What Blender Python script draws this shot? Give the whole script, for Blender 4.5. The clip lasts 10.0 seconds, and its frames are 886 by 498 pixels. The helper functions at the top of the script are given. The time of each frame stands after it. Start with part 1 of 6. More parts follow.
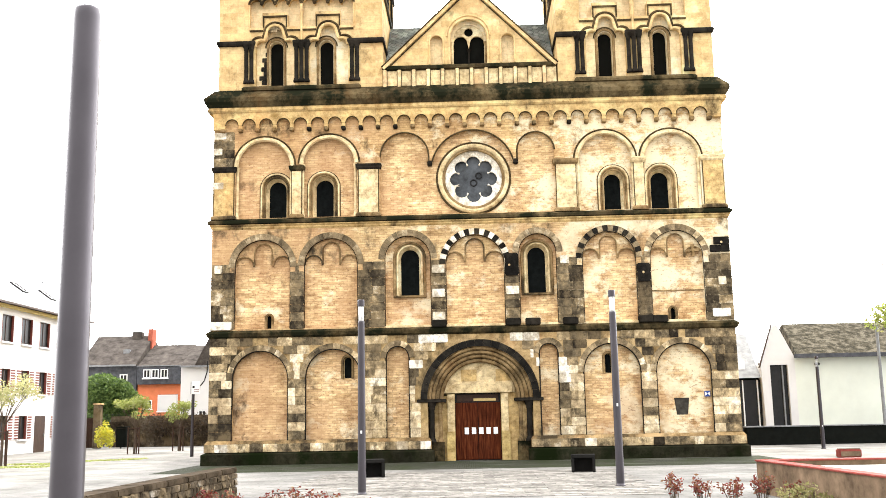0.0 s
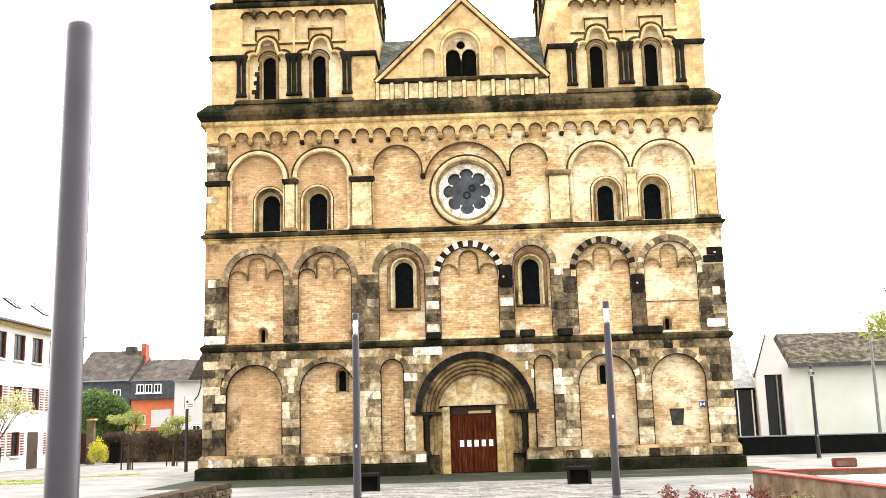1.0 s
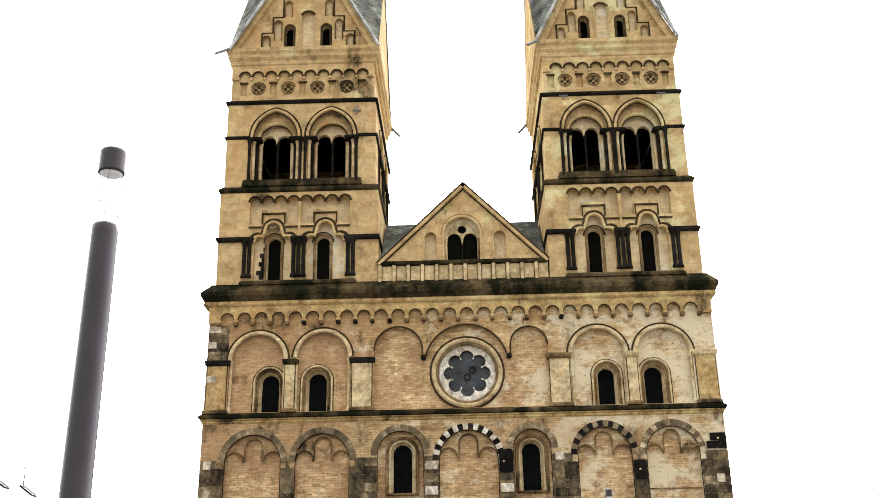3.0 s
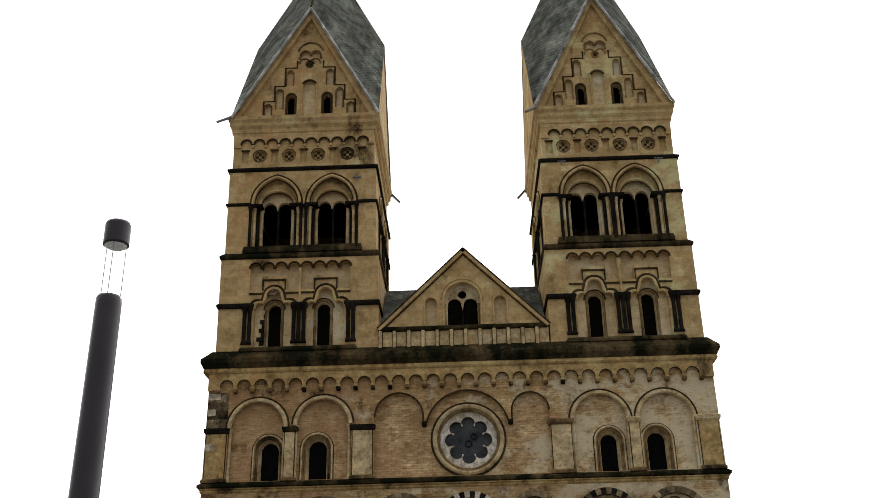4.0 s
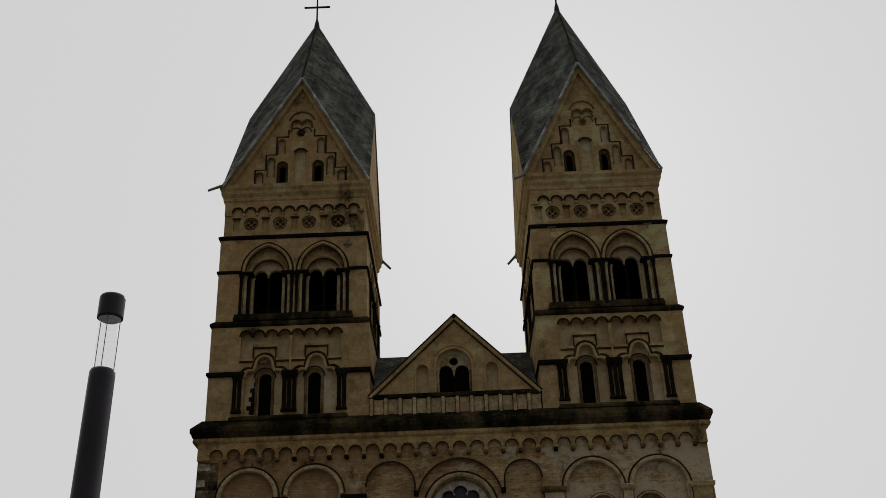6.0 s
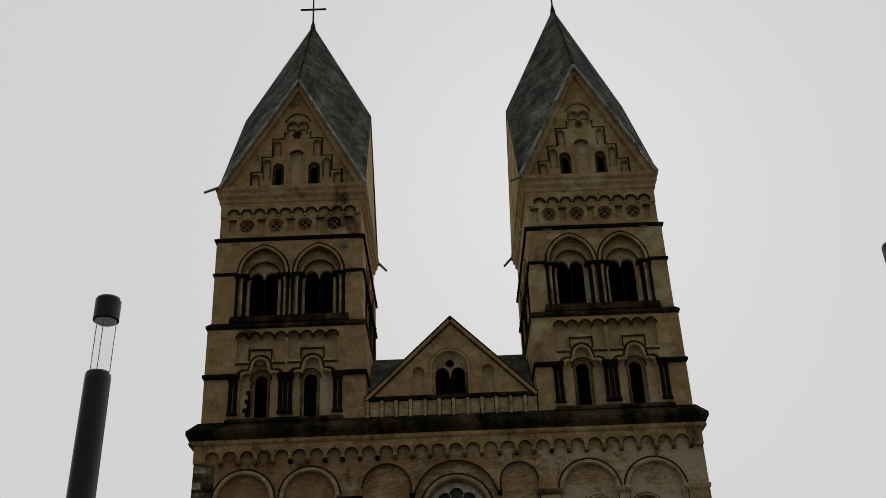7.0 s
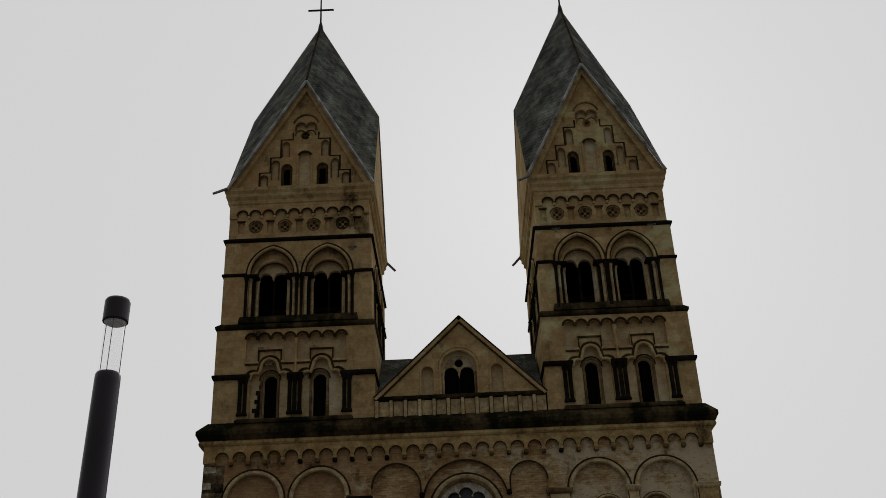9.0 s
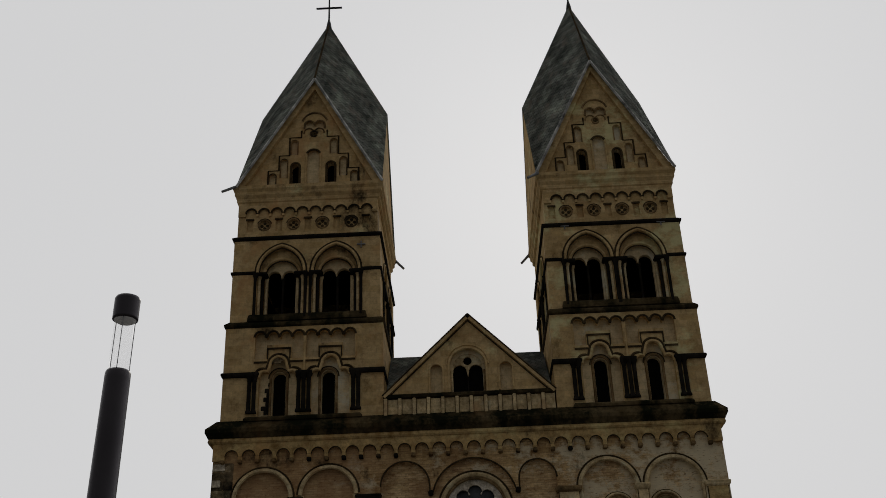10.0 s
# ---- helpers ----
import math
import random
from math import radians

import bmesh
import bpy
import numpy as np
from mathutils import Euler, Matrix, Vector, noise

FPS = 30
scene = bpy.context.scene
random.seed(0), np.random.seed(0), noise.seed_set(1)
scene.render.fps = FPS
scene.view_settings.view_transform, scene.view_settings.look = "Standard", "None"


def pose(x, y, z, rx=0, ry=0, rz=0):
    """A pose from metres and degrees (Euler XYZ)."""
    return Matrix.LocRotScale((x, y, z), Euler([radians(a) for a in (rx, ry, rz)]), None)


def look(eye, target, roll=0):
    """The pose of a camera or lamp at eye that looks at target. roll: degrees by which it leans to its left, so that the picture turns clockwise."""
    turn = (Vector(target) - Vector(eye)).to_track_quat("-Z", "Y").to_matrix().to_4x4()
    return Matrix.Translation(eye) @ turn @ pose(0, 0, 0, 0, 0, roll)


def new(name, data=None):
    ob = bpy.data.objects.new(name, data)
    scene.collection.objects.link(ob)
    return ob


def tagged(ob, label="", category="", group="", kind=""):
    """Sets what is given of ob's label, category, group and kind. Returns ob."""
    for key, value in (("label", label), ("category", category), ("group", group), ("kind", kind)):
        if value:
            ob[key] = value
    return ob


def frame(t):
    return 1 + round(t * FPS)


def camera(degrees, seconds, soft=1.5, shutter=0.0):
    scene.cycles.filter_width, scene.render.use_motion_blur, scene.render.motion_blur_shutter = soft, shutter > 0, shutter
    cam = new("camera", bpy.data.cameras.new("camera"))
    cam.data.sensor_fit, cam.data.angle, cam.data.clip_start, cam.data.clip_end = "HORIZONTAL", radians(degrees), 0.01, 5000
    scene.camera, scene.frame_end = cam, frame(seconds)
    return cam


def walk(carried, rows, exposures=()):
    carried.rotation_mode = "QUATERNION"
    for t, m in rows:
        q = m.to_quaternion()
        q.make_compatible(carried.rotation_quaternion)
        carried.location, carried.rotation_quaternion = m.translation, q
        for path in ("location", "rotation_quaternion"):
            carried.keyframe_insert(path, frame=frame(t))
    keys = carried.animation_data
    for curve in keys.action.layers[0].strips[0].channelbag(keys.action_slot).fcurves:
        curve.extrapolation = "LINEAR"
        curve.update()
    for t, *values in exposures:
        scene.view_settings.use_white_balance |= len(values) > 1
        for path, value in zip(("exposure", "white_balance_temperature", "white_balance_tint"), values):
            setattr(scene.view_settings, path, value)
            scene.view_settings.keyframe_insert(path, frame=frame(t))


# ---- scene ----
cam = camera(48.7, 10.0, soft=0.85)
PATH = [
    (0, (0.094, -39.14, 1.75), (0.037, -37.17, 2.087), -1.1),
    (0.5, (0.085, -39.112, 1.758), (0.03, -37.142, 2.096), -1.2),
    (1, (0.081, -39.123, 1.766), (0.038, -37.156, 2.127), -1.6),
    (1.5, (0.071, -39.16, 1.785), (0.07, -37.207, 2.218), -1.4),
    (2, (0.09, -39.252, 1.79), (0.087, -37.322, 2.315), -1.4),
    (2.5, (0.051, -39.262, 1.818), (0.026, -37.359, 2.431), -1.3),
    (3, (0.048, -39.328, 1.837), (0.016, -37.459, 2.548), -1.1),
    (3.2, (0.042, -39.345, 1.845), (0.012, -37.489, 2.589), -1.15),
    (4.5, (0.035, -39.423, 1.856), (0.009, -37.623, 2.728), -1.7),
    (5, (0.051, -39.475, 1.846), (0.033, -37.695, 2.759), -2.0),
    (5.5, (0.033, -39.468, 1.856), (0.022, -37.704, 2.799), -2.1),
    (7, (0.027, -39.469, 1.857), (0.031, -37.712, 2.812), -2.3),
    (7.5, (0.039, -39.488, 1.849), (0.038, -37.731, 2.803), -2.4),
    (8, (0.044, -39.507, 1.842), (0.036, -37.749, 2.795), -2.2),
    (8.5, (0.044, -39.498, 1.846), (0.034, -37.74, 2.8), -2.2),
    (9, (0.045, -39.502, 1.842), (0.031, -37.745, 2.797), -2.3),
    (9.5, (0.045, -39.494, 1.842), (0.021, -37.736, 2.795), -2.2),
    (10, (0.028, -39.469, 1.856), (-0.003, -37.71, 2.808), -2.1),
]
walk(cam, [(t, look(eye, target, roll)) for t, eye, target, roll in PATH],
     exposures=[(0, 3.12), (1.0, 3.1), (2.0, 2.5), (2.5, 2.3), (3.2, 1.8), (4.5, -0.3), (5.0, -0.9), (5.5, -1.02), (10, -1.02)])

# ---------------------------------------------------------------- light
SUN_EL, SUN_AZ = 33.0, 8.0   # degrees; azimuth from +y towards +x
world = bpy.data.worlds.new("world")
scene.world = world
world.use_nodes = True
wn, wl = world.node_tree.nodes, world.node_tree.links
sky = wn.new("ShaderNodeTexSky")
sky.sky_type = "NISHITA"
sky.sun_disc = False
sky.sun_elevation, sky.sun_rotation = radians(SUN_EL), radians(SUN_AZ)
sky.dust_density, sky.air_density, sky.ozone_density = 6.0, 1.0, 1.0
pale = wn.new("ShaderNodeHueSaturation")
pale.inputs["Saturation"].default_value, pale.inputs["Value"].default_value = 0.3, 0.003
wl.new(sky.outputs[0], pale.inputs["Color"])
sun_dir = Vector((math.sin(radians(SUN_AZ)) * math.cos(radians(SUN_EL)), math.cos(radians(SUN_AZ)) * math.cos(radians(SUN_EL)), math.sin(radians(SUN_EL))))
# thin white haze that scatters the sun's light forwards: brightest round the sun, fading evenly away from it
where, along, half_way, lobe, veil = (wn.new("ShaderNodeTexCoord"), wn.new("ShaderNodeVectorMath"), wn.new("ShaderNodeMath"), wn.new("ShaderNodeMath"), wn.new("ShaderNodeMix"))
along.operation, along.inputs[1].default_value = "DOT_PRODUCT", sun_dir
half_way.operation, half_way.inputs[1].default_value, half_way.inputs[2].default_value = "MULTIPLY_ADD", 0.5, 0.5
lobe.operation, lobe.inputs[1].default_value = "POWER", 3.6
wl.new(where.outputs["Generated"], along.inputs[0])
wl.new(along.outputs["Value"], half_way.inputs[0])
wl.new(half_way.outputs[0], lobe.inputs[0])
veil.data_type, veil.blend_type = "RGBA", "MULTIPLY"
veil.inputs[0].default_value, veil.inputs[6].default_value = 1.0, (2.12, 2.12, 2.14, 1)
far_side = wn.new("ShaderNodeMath")
far_side.operation, far_side.inputs[1].default_value = "ADD", 0.14
wl.new(lobe.outputs[0], far_side.inputs[0])
even = wn.new("ShaderNodeMath")
even.operation, even.inputs[1].default_value, even.inputs[2].default_value = "SMOOTH_MIN", 0.6, 0.12
wl.new(far_side.outputs[0], even.inputs[0])
wl.new(even.outputs[0], veil.inputs[7])
total = wn.new("ShaderNodeMix")
total.data_type, total.blend_type = "RGBA", "ADD"
total.inputs[0].default_value = 1.0
wl.new(veil.outputs[2], total.inputs[6])
wl.new(pale.outputs[0], total.inputs[7])
wl.new(total.outputs[2], wn["Background"].inputs["Color"])
wn["Background"].inputs["Strength"].default_value = 1.0
sun_data = bpy.data.lights.new("sun", "SUN")
sun_data.energy, sun_data.angle, sun_data.color = 0.8, radians(0.6), (1.0, 0.94, 0.84)
sun = new("sun", sun_data)
sun.matrix_world = look(sun_dir * 80, (0, 0, 0))


# ---------------------------------------------------------------- materials
class Mat:
    """A small node builder round one Principled material in world-size coordinates."""

    def __init__(self, name, rough=0.85, metal=0.0):
        self.m = bpy.data.materials.new(name)
        self.m.use_nodes = True
        self.n, self.l = self.m.node_tree.nodes, self.m.node_tree.links
        self.b = self.n["Principled BSDF"]
        self.b.inputs["Roughness"].default_value = rough
        self.b.inputs["Metallic"].default_value = metal
        self.b.inputs["Specular IOR Level"].default_value = 0.01 if rough > 0.65 else 0.2
        self.geo = self.n.new("ShaderNodeNewGeometry")

    def pos(self, sx=1, sy=1, sz=1):
        mp = self.n.new("ShaderNodeMapping")
        mp.inputs["Scale"].default_value = (sx, sy, sz)
        self.l.new(self.geo.outputs["Position"], mp.inputs["Vector"])
        return mp.outputs[0]

    def noise(self, scale, detail=4, rough=0.6, stretch=(1, 1, 1)):
        t = self.n.new("ShaderNodeTexNoise")
        t.inputs["Scale"].default_value, t.inputs["Detail"].default_value, t.inputs["Roughness"].default_value = scale, detail, rough
        self.l.new(self.pos(*stretch), t.inputs["Vector"])
        return t.outputs["Fac"]

    def ramp(self, fac, stops, constant=False):
        r = self.n.new("ShaderNodeValToRGB")
        cr = r.color_ramp
        if constant:
            cr.interpolation = "CONSTANT"
        while len(cr.elements) < len(stops):
            cr.elements.new(0.5)
        for e, (p, c) in zip(cr.elements, stops):
            e.position, e.color = p, (*c, 1) if len(c) == 3 else c
        self.l.new(fac, r.inputs["Fac"])
        return r.outputs["Color"]

    def mix(self, fac, a, b, kind="MIX"):
        x = self.n.new("ShaderNodeMix")
        x.data_type, x.blend_type = "RGBA", kind
        for key, v in ((0, fac), (6, a), (7, b)):
            if isinstance(v, (int, float)):
                x.inputs[key].default_value = v
            elif isinstance(v, tuple):
                x.inputs[key].default_value = (*v, 1)
            else:
                self.l.new(v, x.inputs[key])
        return x.outputs[2]

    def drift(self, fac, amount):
        """Shifts a mask along the front: paler stone and painted-in lens flare towards +x."""
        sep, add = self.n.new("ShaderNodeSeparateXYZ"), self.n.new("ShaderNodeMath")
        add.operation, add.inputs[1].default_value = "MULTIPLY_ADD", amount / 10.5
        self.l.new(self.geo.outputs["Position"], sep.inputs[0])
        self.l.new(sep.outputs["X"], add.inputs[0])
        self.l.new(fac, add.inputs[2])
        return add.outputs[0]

    def muted(self, col, amount):
        hs = self.n.new("ShaderNodeHueSaturation")
        hs.inputs["Saturation"].default_value = amount
        self.l.new(col, hs.inputs["Color"])
        return hs.outputs[0]

    def random(self):
        return self.n.new("ShaderNodeObjectInfo").outputs["Random"]

    def island(self):
        return self.geo.outputs["Random Per Island"]

    def brick(self, bw, bh, c1, c2, mortar, size=0.012, upright=True, wobble=0.0):
        mp = self.n.new("ShaderNodeMapping")
        if upright:
            mp.inputs["Rotation"].default_value = (radians(-90), 0, 0)
        self.l.new(self.geo.outputs["Position"], mp.inputs["Vector"])
        if wobble:
            uneven, shift = self.n.new("ShaderNodeTexNoise"), self.n.new("ShaderNodeVectorMath")
            uneven.inputs["Scale"].default_value = 3.0
            shift.operation, shift.inputs[1].default_value = "MULTIPLY_ADD", (wobble, wobble * 0.5, wobble * 0.5)
            self.l.new(self.geo.outputs["Position"], uneven.inputs["Vector"])
            self.l.new(uneven.outputs["Color"], shift.inputs[0])
            self.l.new(self.geo.outputs["Position"], shift.inputs[2])
            self.l.new(shift.outputs[0], mp.inputs["Vector"])
        t = self.n.new("ShaderNodeTexBrick")
        t.inputs["Scale"].default_value = 1.0
        t.inputs["Brick Width"].default_value, t.inputs["Row Height"].default_value, t.inputs["Mortar Size"].default_value = bw, bh, size
        t.inputs["Color1"].default_value, t.inputs["Color2"].default_value, t.inputs["Mortar"].default_value = (*c1, 1), (*c2, 1), (*mortar, 1)
        self.l.new(mp.outputs[0], t.inputs["Vector"])
        return t.outputs["Color"], t.outputs["Fac"]

    def done(self, colour, bump=None, strength=0.3, dist=0.02):
        if isinstance(colour, tuple):
            self.b.inputs["Base Color"].default_value = (*colour, 1)
        else:
            self.l.new(colour, self.b.inputs["Base Color"])
        if bump is not None:
            bp = self.n.new("ShaderNodeBump")
            bp.inputs["Strength"].default_value, bp.inputs["Distance"].default_value = strength, dist
            self.l.new(bump, bp.inputs["Height"])
            self.l.new(bp.outputs[0], self.b.inputs["Normal"])
        return self.m


def stained(mt, base, dark, cover, scale=0.55):
    """Weathering: soot and damp in patches of a shape of their own."""
    # fewer patches towards +x, where lens flare is painted into the colour
    f = mt.drift(mt.noise(scale, 8, 0.72, (1, 1, 0.7)), -0.025)
    k = mt.ramp(f, [(cover, (0, 0, 0)), (cover + 0.12, (1, 1, 1))])
    return mt.mix(k, base, dark)


def stone_wall(name, c1, c2, dark, cover, block=(0.62, 0.3), mottle=1.0):
    mt = Mat(name, 0.9)
    soft = lambda c: tuple(1 + (v - 1) * mottle for v in c)
    col, fac = mt.brick(block[0], block[1], c1, c2, tuple(v * (0.8 if mottle == 1 else 0.76) for v in c1), 0.008, wobble=0.03)
    col = mt.mix(1.0, col, mt.ramp(mt.noise(1.7, 6, 0.7), [(0.3, soft((0.48, 0.42, 0.34))), (0.5, soft((0.95, 0.94, 0.92))), (0.72, soft((1.4, 1.36, 1.25)))]), "MULTIPLY")
    col = mt.mix(1.0, col, mt.ramp(mt.noise(6.0, 6, 0.75), [(0.34, soft((0.6, 0.57, 0.52))), (0.5, (1, 1, 1)), (0.66, soft((1.25, 1.25, 1.22)))]), "MULTIPLY")
    # patches of the stone, drifted so that flare towards +x is in the colour
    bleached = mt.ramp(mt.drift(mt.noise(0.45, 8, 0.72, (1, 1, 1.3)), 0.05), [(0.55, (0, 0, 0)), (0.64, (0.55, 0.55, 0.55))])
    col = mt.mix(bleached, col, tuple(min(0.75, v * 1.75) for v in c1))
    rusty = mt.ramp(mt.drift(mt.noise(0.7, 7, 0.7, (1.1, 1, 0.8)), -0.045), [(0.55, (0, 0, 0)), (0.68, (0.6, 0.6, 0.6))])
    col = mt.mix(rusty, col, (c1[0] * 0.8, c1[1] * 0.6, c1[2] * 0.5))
    col = mt.muted(stained(mt, col, dark, cover), 1.03)
    return mt.done(col, mt.noise(9, 6), 0.35, 0.03)


def pieces(name, stops, worn=0.55, patina=True):
    """Single stones: each has its own tone, under soot runs and lime that cross the joints."""
    mt = Mat(name, 0.9)
    own = mt.n.new("ShaderNodeMath")
    own.operation, own.inputs[1].default_value = "MULTIPLY_ADD", 0.5
    near = mt.n.new("ShaderNodeMath")
    near.operation, near.inputs[1].default_value, near.inputs[2].default_value = "MULTIPLY_ADD", 2.3, -0.9
    mt.l.new(mt.random(), own.inputs[0])
    mt.l.new(mt.noise(0.95, 8, 0.75), near.inputs[0])
    mt.l.new(near.outputs[0], own.inputs[2])
    col = mt.ramp(own.outputs[0], stops)
    col = mt.mix(1.0, col, mt.ramp(mt.noise(5, 7, 0.75), [(0.28, (0.35, 0.32, 0.28)), (0.5, (1, 0.98, 0.95)), (0.7, (1.7, 1.65, 1.55))]), "MULTIPLY")
    soot = mt.ramp(mt.noise(1.5, 9, 0.75, (1.5, 1, 0.6)), [(worn, (0, 0, 0)), (worn + 0.1, (0.85, 0.85, 0.85))])
    col = mt.mix(soot, col, (0.03, 0.025, 0.018))
    if not patina:
        return mt.done(col, mt.noise(14, 6, 0.7), 0.7, 0.03)
    brown = mt.ramp(mt.noise(0.8, 8, 0.75, (1.2, 1, 0.7)), [(0.5, (0, 0, 0)), (0.6, (0.6, 0.6, 0.6))])
    col = mt.mix(brown, col, (0.17, 0.125, 0.07))
    lime = mt.ramp(mt.noise(2.1, 8, 0.75, (1, 1, 0.8)), [(0.6, (0, 0, 0)), (0.7, (0.8, 0.8, 0.8))])
    col = mt.mix(lime, col, (0.42, 0.33, 0.2))
    return mt.done(col, mt.noise(14, 6, 0.7), 0.7, 0.03)


TUFF, TUFF2, SOOT = (0.5, 0.365, 0.18), (0.42, 0.29, 0.135), (0.05, 0.034, 0.02)
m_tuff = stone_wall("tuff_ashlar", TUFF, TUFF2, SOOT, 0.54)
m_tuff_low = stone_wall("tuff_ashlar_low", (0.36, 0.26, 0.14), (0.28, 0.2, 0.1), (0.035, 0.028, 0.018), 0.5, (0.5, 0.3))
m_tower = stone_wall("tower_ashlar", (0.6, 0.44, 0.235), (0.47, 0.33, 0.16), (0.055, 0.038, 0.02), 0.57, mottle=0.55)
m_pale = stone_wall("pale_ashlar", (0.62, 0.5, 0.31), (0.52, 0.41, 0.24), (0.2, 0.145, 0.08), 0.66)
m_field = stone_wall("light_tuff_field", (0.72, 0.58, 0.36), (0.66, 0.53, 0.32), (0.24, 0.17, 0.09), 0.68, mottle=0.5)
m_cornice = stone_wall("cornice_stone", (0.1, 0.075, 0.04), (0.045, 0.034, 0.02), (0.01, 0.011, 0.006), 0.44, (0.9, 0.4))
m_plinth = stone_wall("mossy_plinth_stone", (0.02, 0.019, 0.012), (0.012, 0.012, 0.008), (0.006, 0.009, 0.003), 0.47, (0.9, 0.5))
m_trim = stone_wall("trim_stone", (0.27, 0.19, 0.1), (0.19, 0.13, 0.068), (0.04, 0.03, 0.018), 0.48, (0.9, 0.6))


def tuff_brick(name, c1, c2, mortar, soot, cover, flare_shift=0.11):
    """Thin tuff bricks laid by hand: each of its own tone, with burnt dots, russet and bleached patches."""
    mt = Mat(name, 0.9)
    col, fac = mt.brick(0.3, 0.098, c1, c2, mortar, 0.008, wobble=0.05)
    half, _ = mt.brick(0.6, 0.196, (1.12, 1.1, 1.08), (0.86, 0.82, 0.76), (1, 1, 1), 0.004, wobble=0.05)
    col = mt.mix(1.0, col, half, "MULTIPLY")
    col = mt.mix(1.0, col, mt.ramp(mt.noise(0.9, 8, 0.75), [(0.3, (0.58, 0.46, 0.38)), (0.48, (1, 0.96, 0.9)), (0.68, (1.3, 1.33, 1.28))]), "MULTIPLY")
    col = mt.mix(1.0, col, mt.ramp(mt.noise(6, 5, 0.7, (0.6, 1, 1.7)), [(0.33, (0.62, 0.54, 0.47)), (0.5, (1, 1, 1)), (0.66, (1.25, 1.25, 1.22))]), "MULTIPLY")
    # bleach and russet drift along x: part stone, part painted lens flare
    bleached = mt.ramp(mt.drift(mt.noise(0.55, 8, 0.75, (1, 1, 1.4)), flare_shift), [(0.52, (0, 0, 0)), (0.6, (0.75, 0.75, 0.75))])
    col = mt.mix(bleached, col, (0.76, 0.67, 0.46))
    russet = mt.ramp(mt.drift(mt.noise(0.3, 6, 0.68), -flare_shift), [(0.48, (0, 0, 0)), (0.6, (0.5, 0.5, 0.5))])
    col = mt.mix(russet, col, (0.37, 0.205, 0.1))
    burnt = mt.ramp(mt.noise(8.5, 4, 0.65, (0.7, 1, 1.7)), [(0.6, (0, 0, 0)), (0.67, (0.8, 0.8, 0.8))])
    col = mt.mix(burnt, col, (0.19, 0.095, 0.048))
    col = mt.muted(stained(mt, col, soot, cover, 0.8), 0.97)
    return mt.done(col, fac, -0.7, 0.03)


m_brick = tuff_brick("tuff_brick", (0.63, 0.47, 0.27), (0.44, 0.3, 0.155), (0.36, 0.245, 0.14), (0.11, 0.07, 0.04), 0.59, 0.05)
m_brick_high = tuff_brick("flare_pale_tuff_brick", (0.63, 0.48, 0.28), (0.46, 0.32, 0.165), (0.38, 0.265, 0.15), (0.11, 0.07, 0.04), 0.6, 0.13)
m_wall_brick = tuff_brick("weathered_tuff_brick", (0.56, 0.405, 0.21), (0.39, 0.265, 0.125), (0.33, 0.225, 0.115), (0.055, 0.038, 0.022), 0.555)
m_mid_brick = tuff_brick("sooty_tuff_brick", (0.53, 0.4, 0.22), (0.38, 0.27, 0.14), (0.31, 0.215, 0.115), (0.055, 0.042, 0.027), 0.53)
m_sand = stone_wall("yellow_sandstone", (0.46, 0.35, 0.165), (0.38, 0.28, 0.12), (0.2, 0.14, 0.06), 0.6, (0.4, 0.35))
# dark moulding tone: thin rolls in it paint shade lines beside the relief
m_line = stone_wall("soot_and_shade_line", (0.075, 0.055, 0.03), (0.05, 0.037, 0.021), (0.025, 0.019, 0.011), 0.5, (0.9, 0.6))
m_basalt = stone_wall("basalt", (0.014, 0.013, 0.011), (0.026, 0.022, 0.018), (0.01, 0.01, 0.008), 0.55, (0.6, 0.4))
m_white_stone = pieces("limewashed_stone", [(0, (0.42, 0.36, 0.26)), (0.5, (0.64, 0.58, 0.47)), (0.9, (0.75, 0.72, 0.66))], 0.56)
m_mixed = pieces("mixed_rubble_stone", [(0, (0.035, 0.028, 0.02)), (0.2, (0.1, 0.08, 0.052)), (0.38, (0.25, 0.19, 0.11)), (0.6, (0.45, 0.35, 0.205)), (0.78, (0.6, 0.5, 0.34)), (0.92, (0.74, 0.68, 0.56))], 0.53)
m_dark_mixed = pieces("dark_rubble_stone", [(0, (0.013, 0.011, 0.009)), (0.35, (0.04, 0.032, 0.022)), (0.6, (0.12, 0.095, 0.06)), (0.8, (0.24, 0.18, 0.1)), (0.95, (0.5, 0.43, 0.32))], 0.55)
m_vous = pieces("arch_stone", [(0, (0.06, 0.047, 0.03)), (0.4, (0.13, 0.1, 0.062)), (0.75, (0.26, 0.2, 0.12)), (0.92, (0.42, 0.35, 0.24))])
m_black_stone = pieces("black_basalt_block", [(0, (0.007, 0.0065, 0.006)), (0.5, (0.013, 0.012, 0.0105)), (0.95, (0.03, 0.026, 0.02))], patina=False)


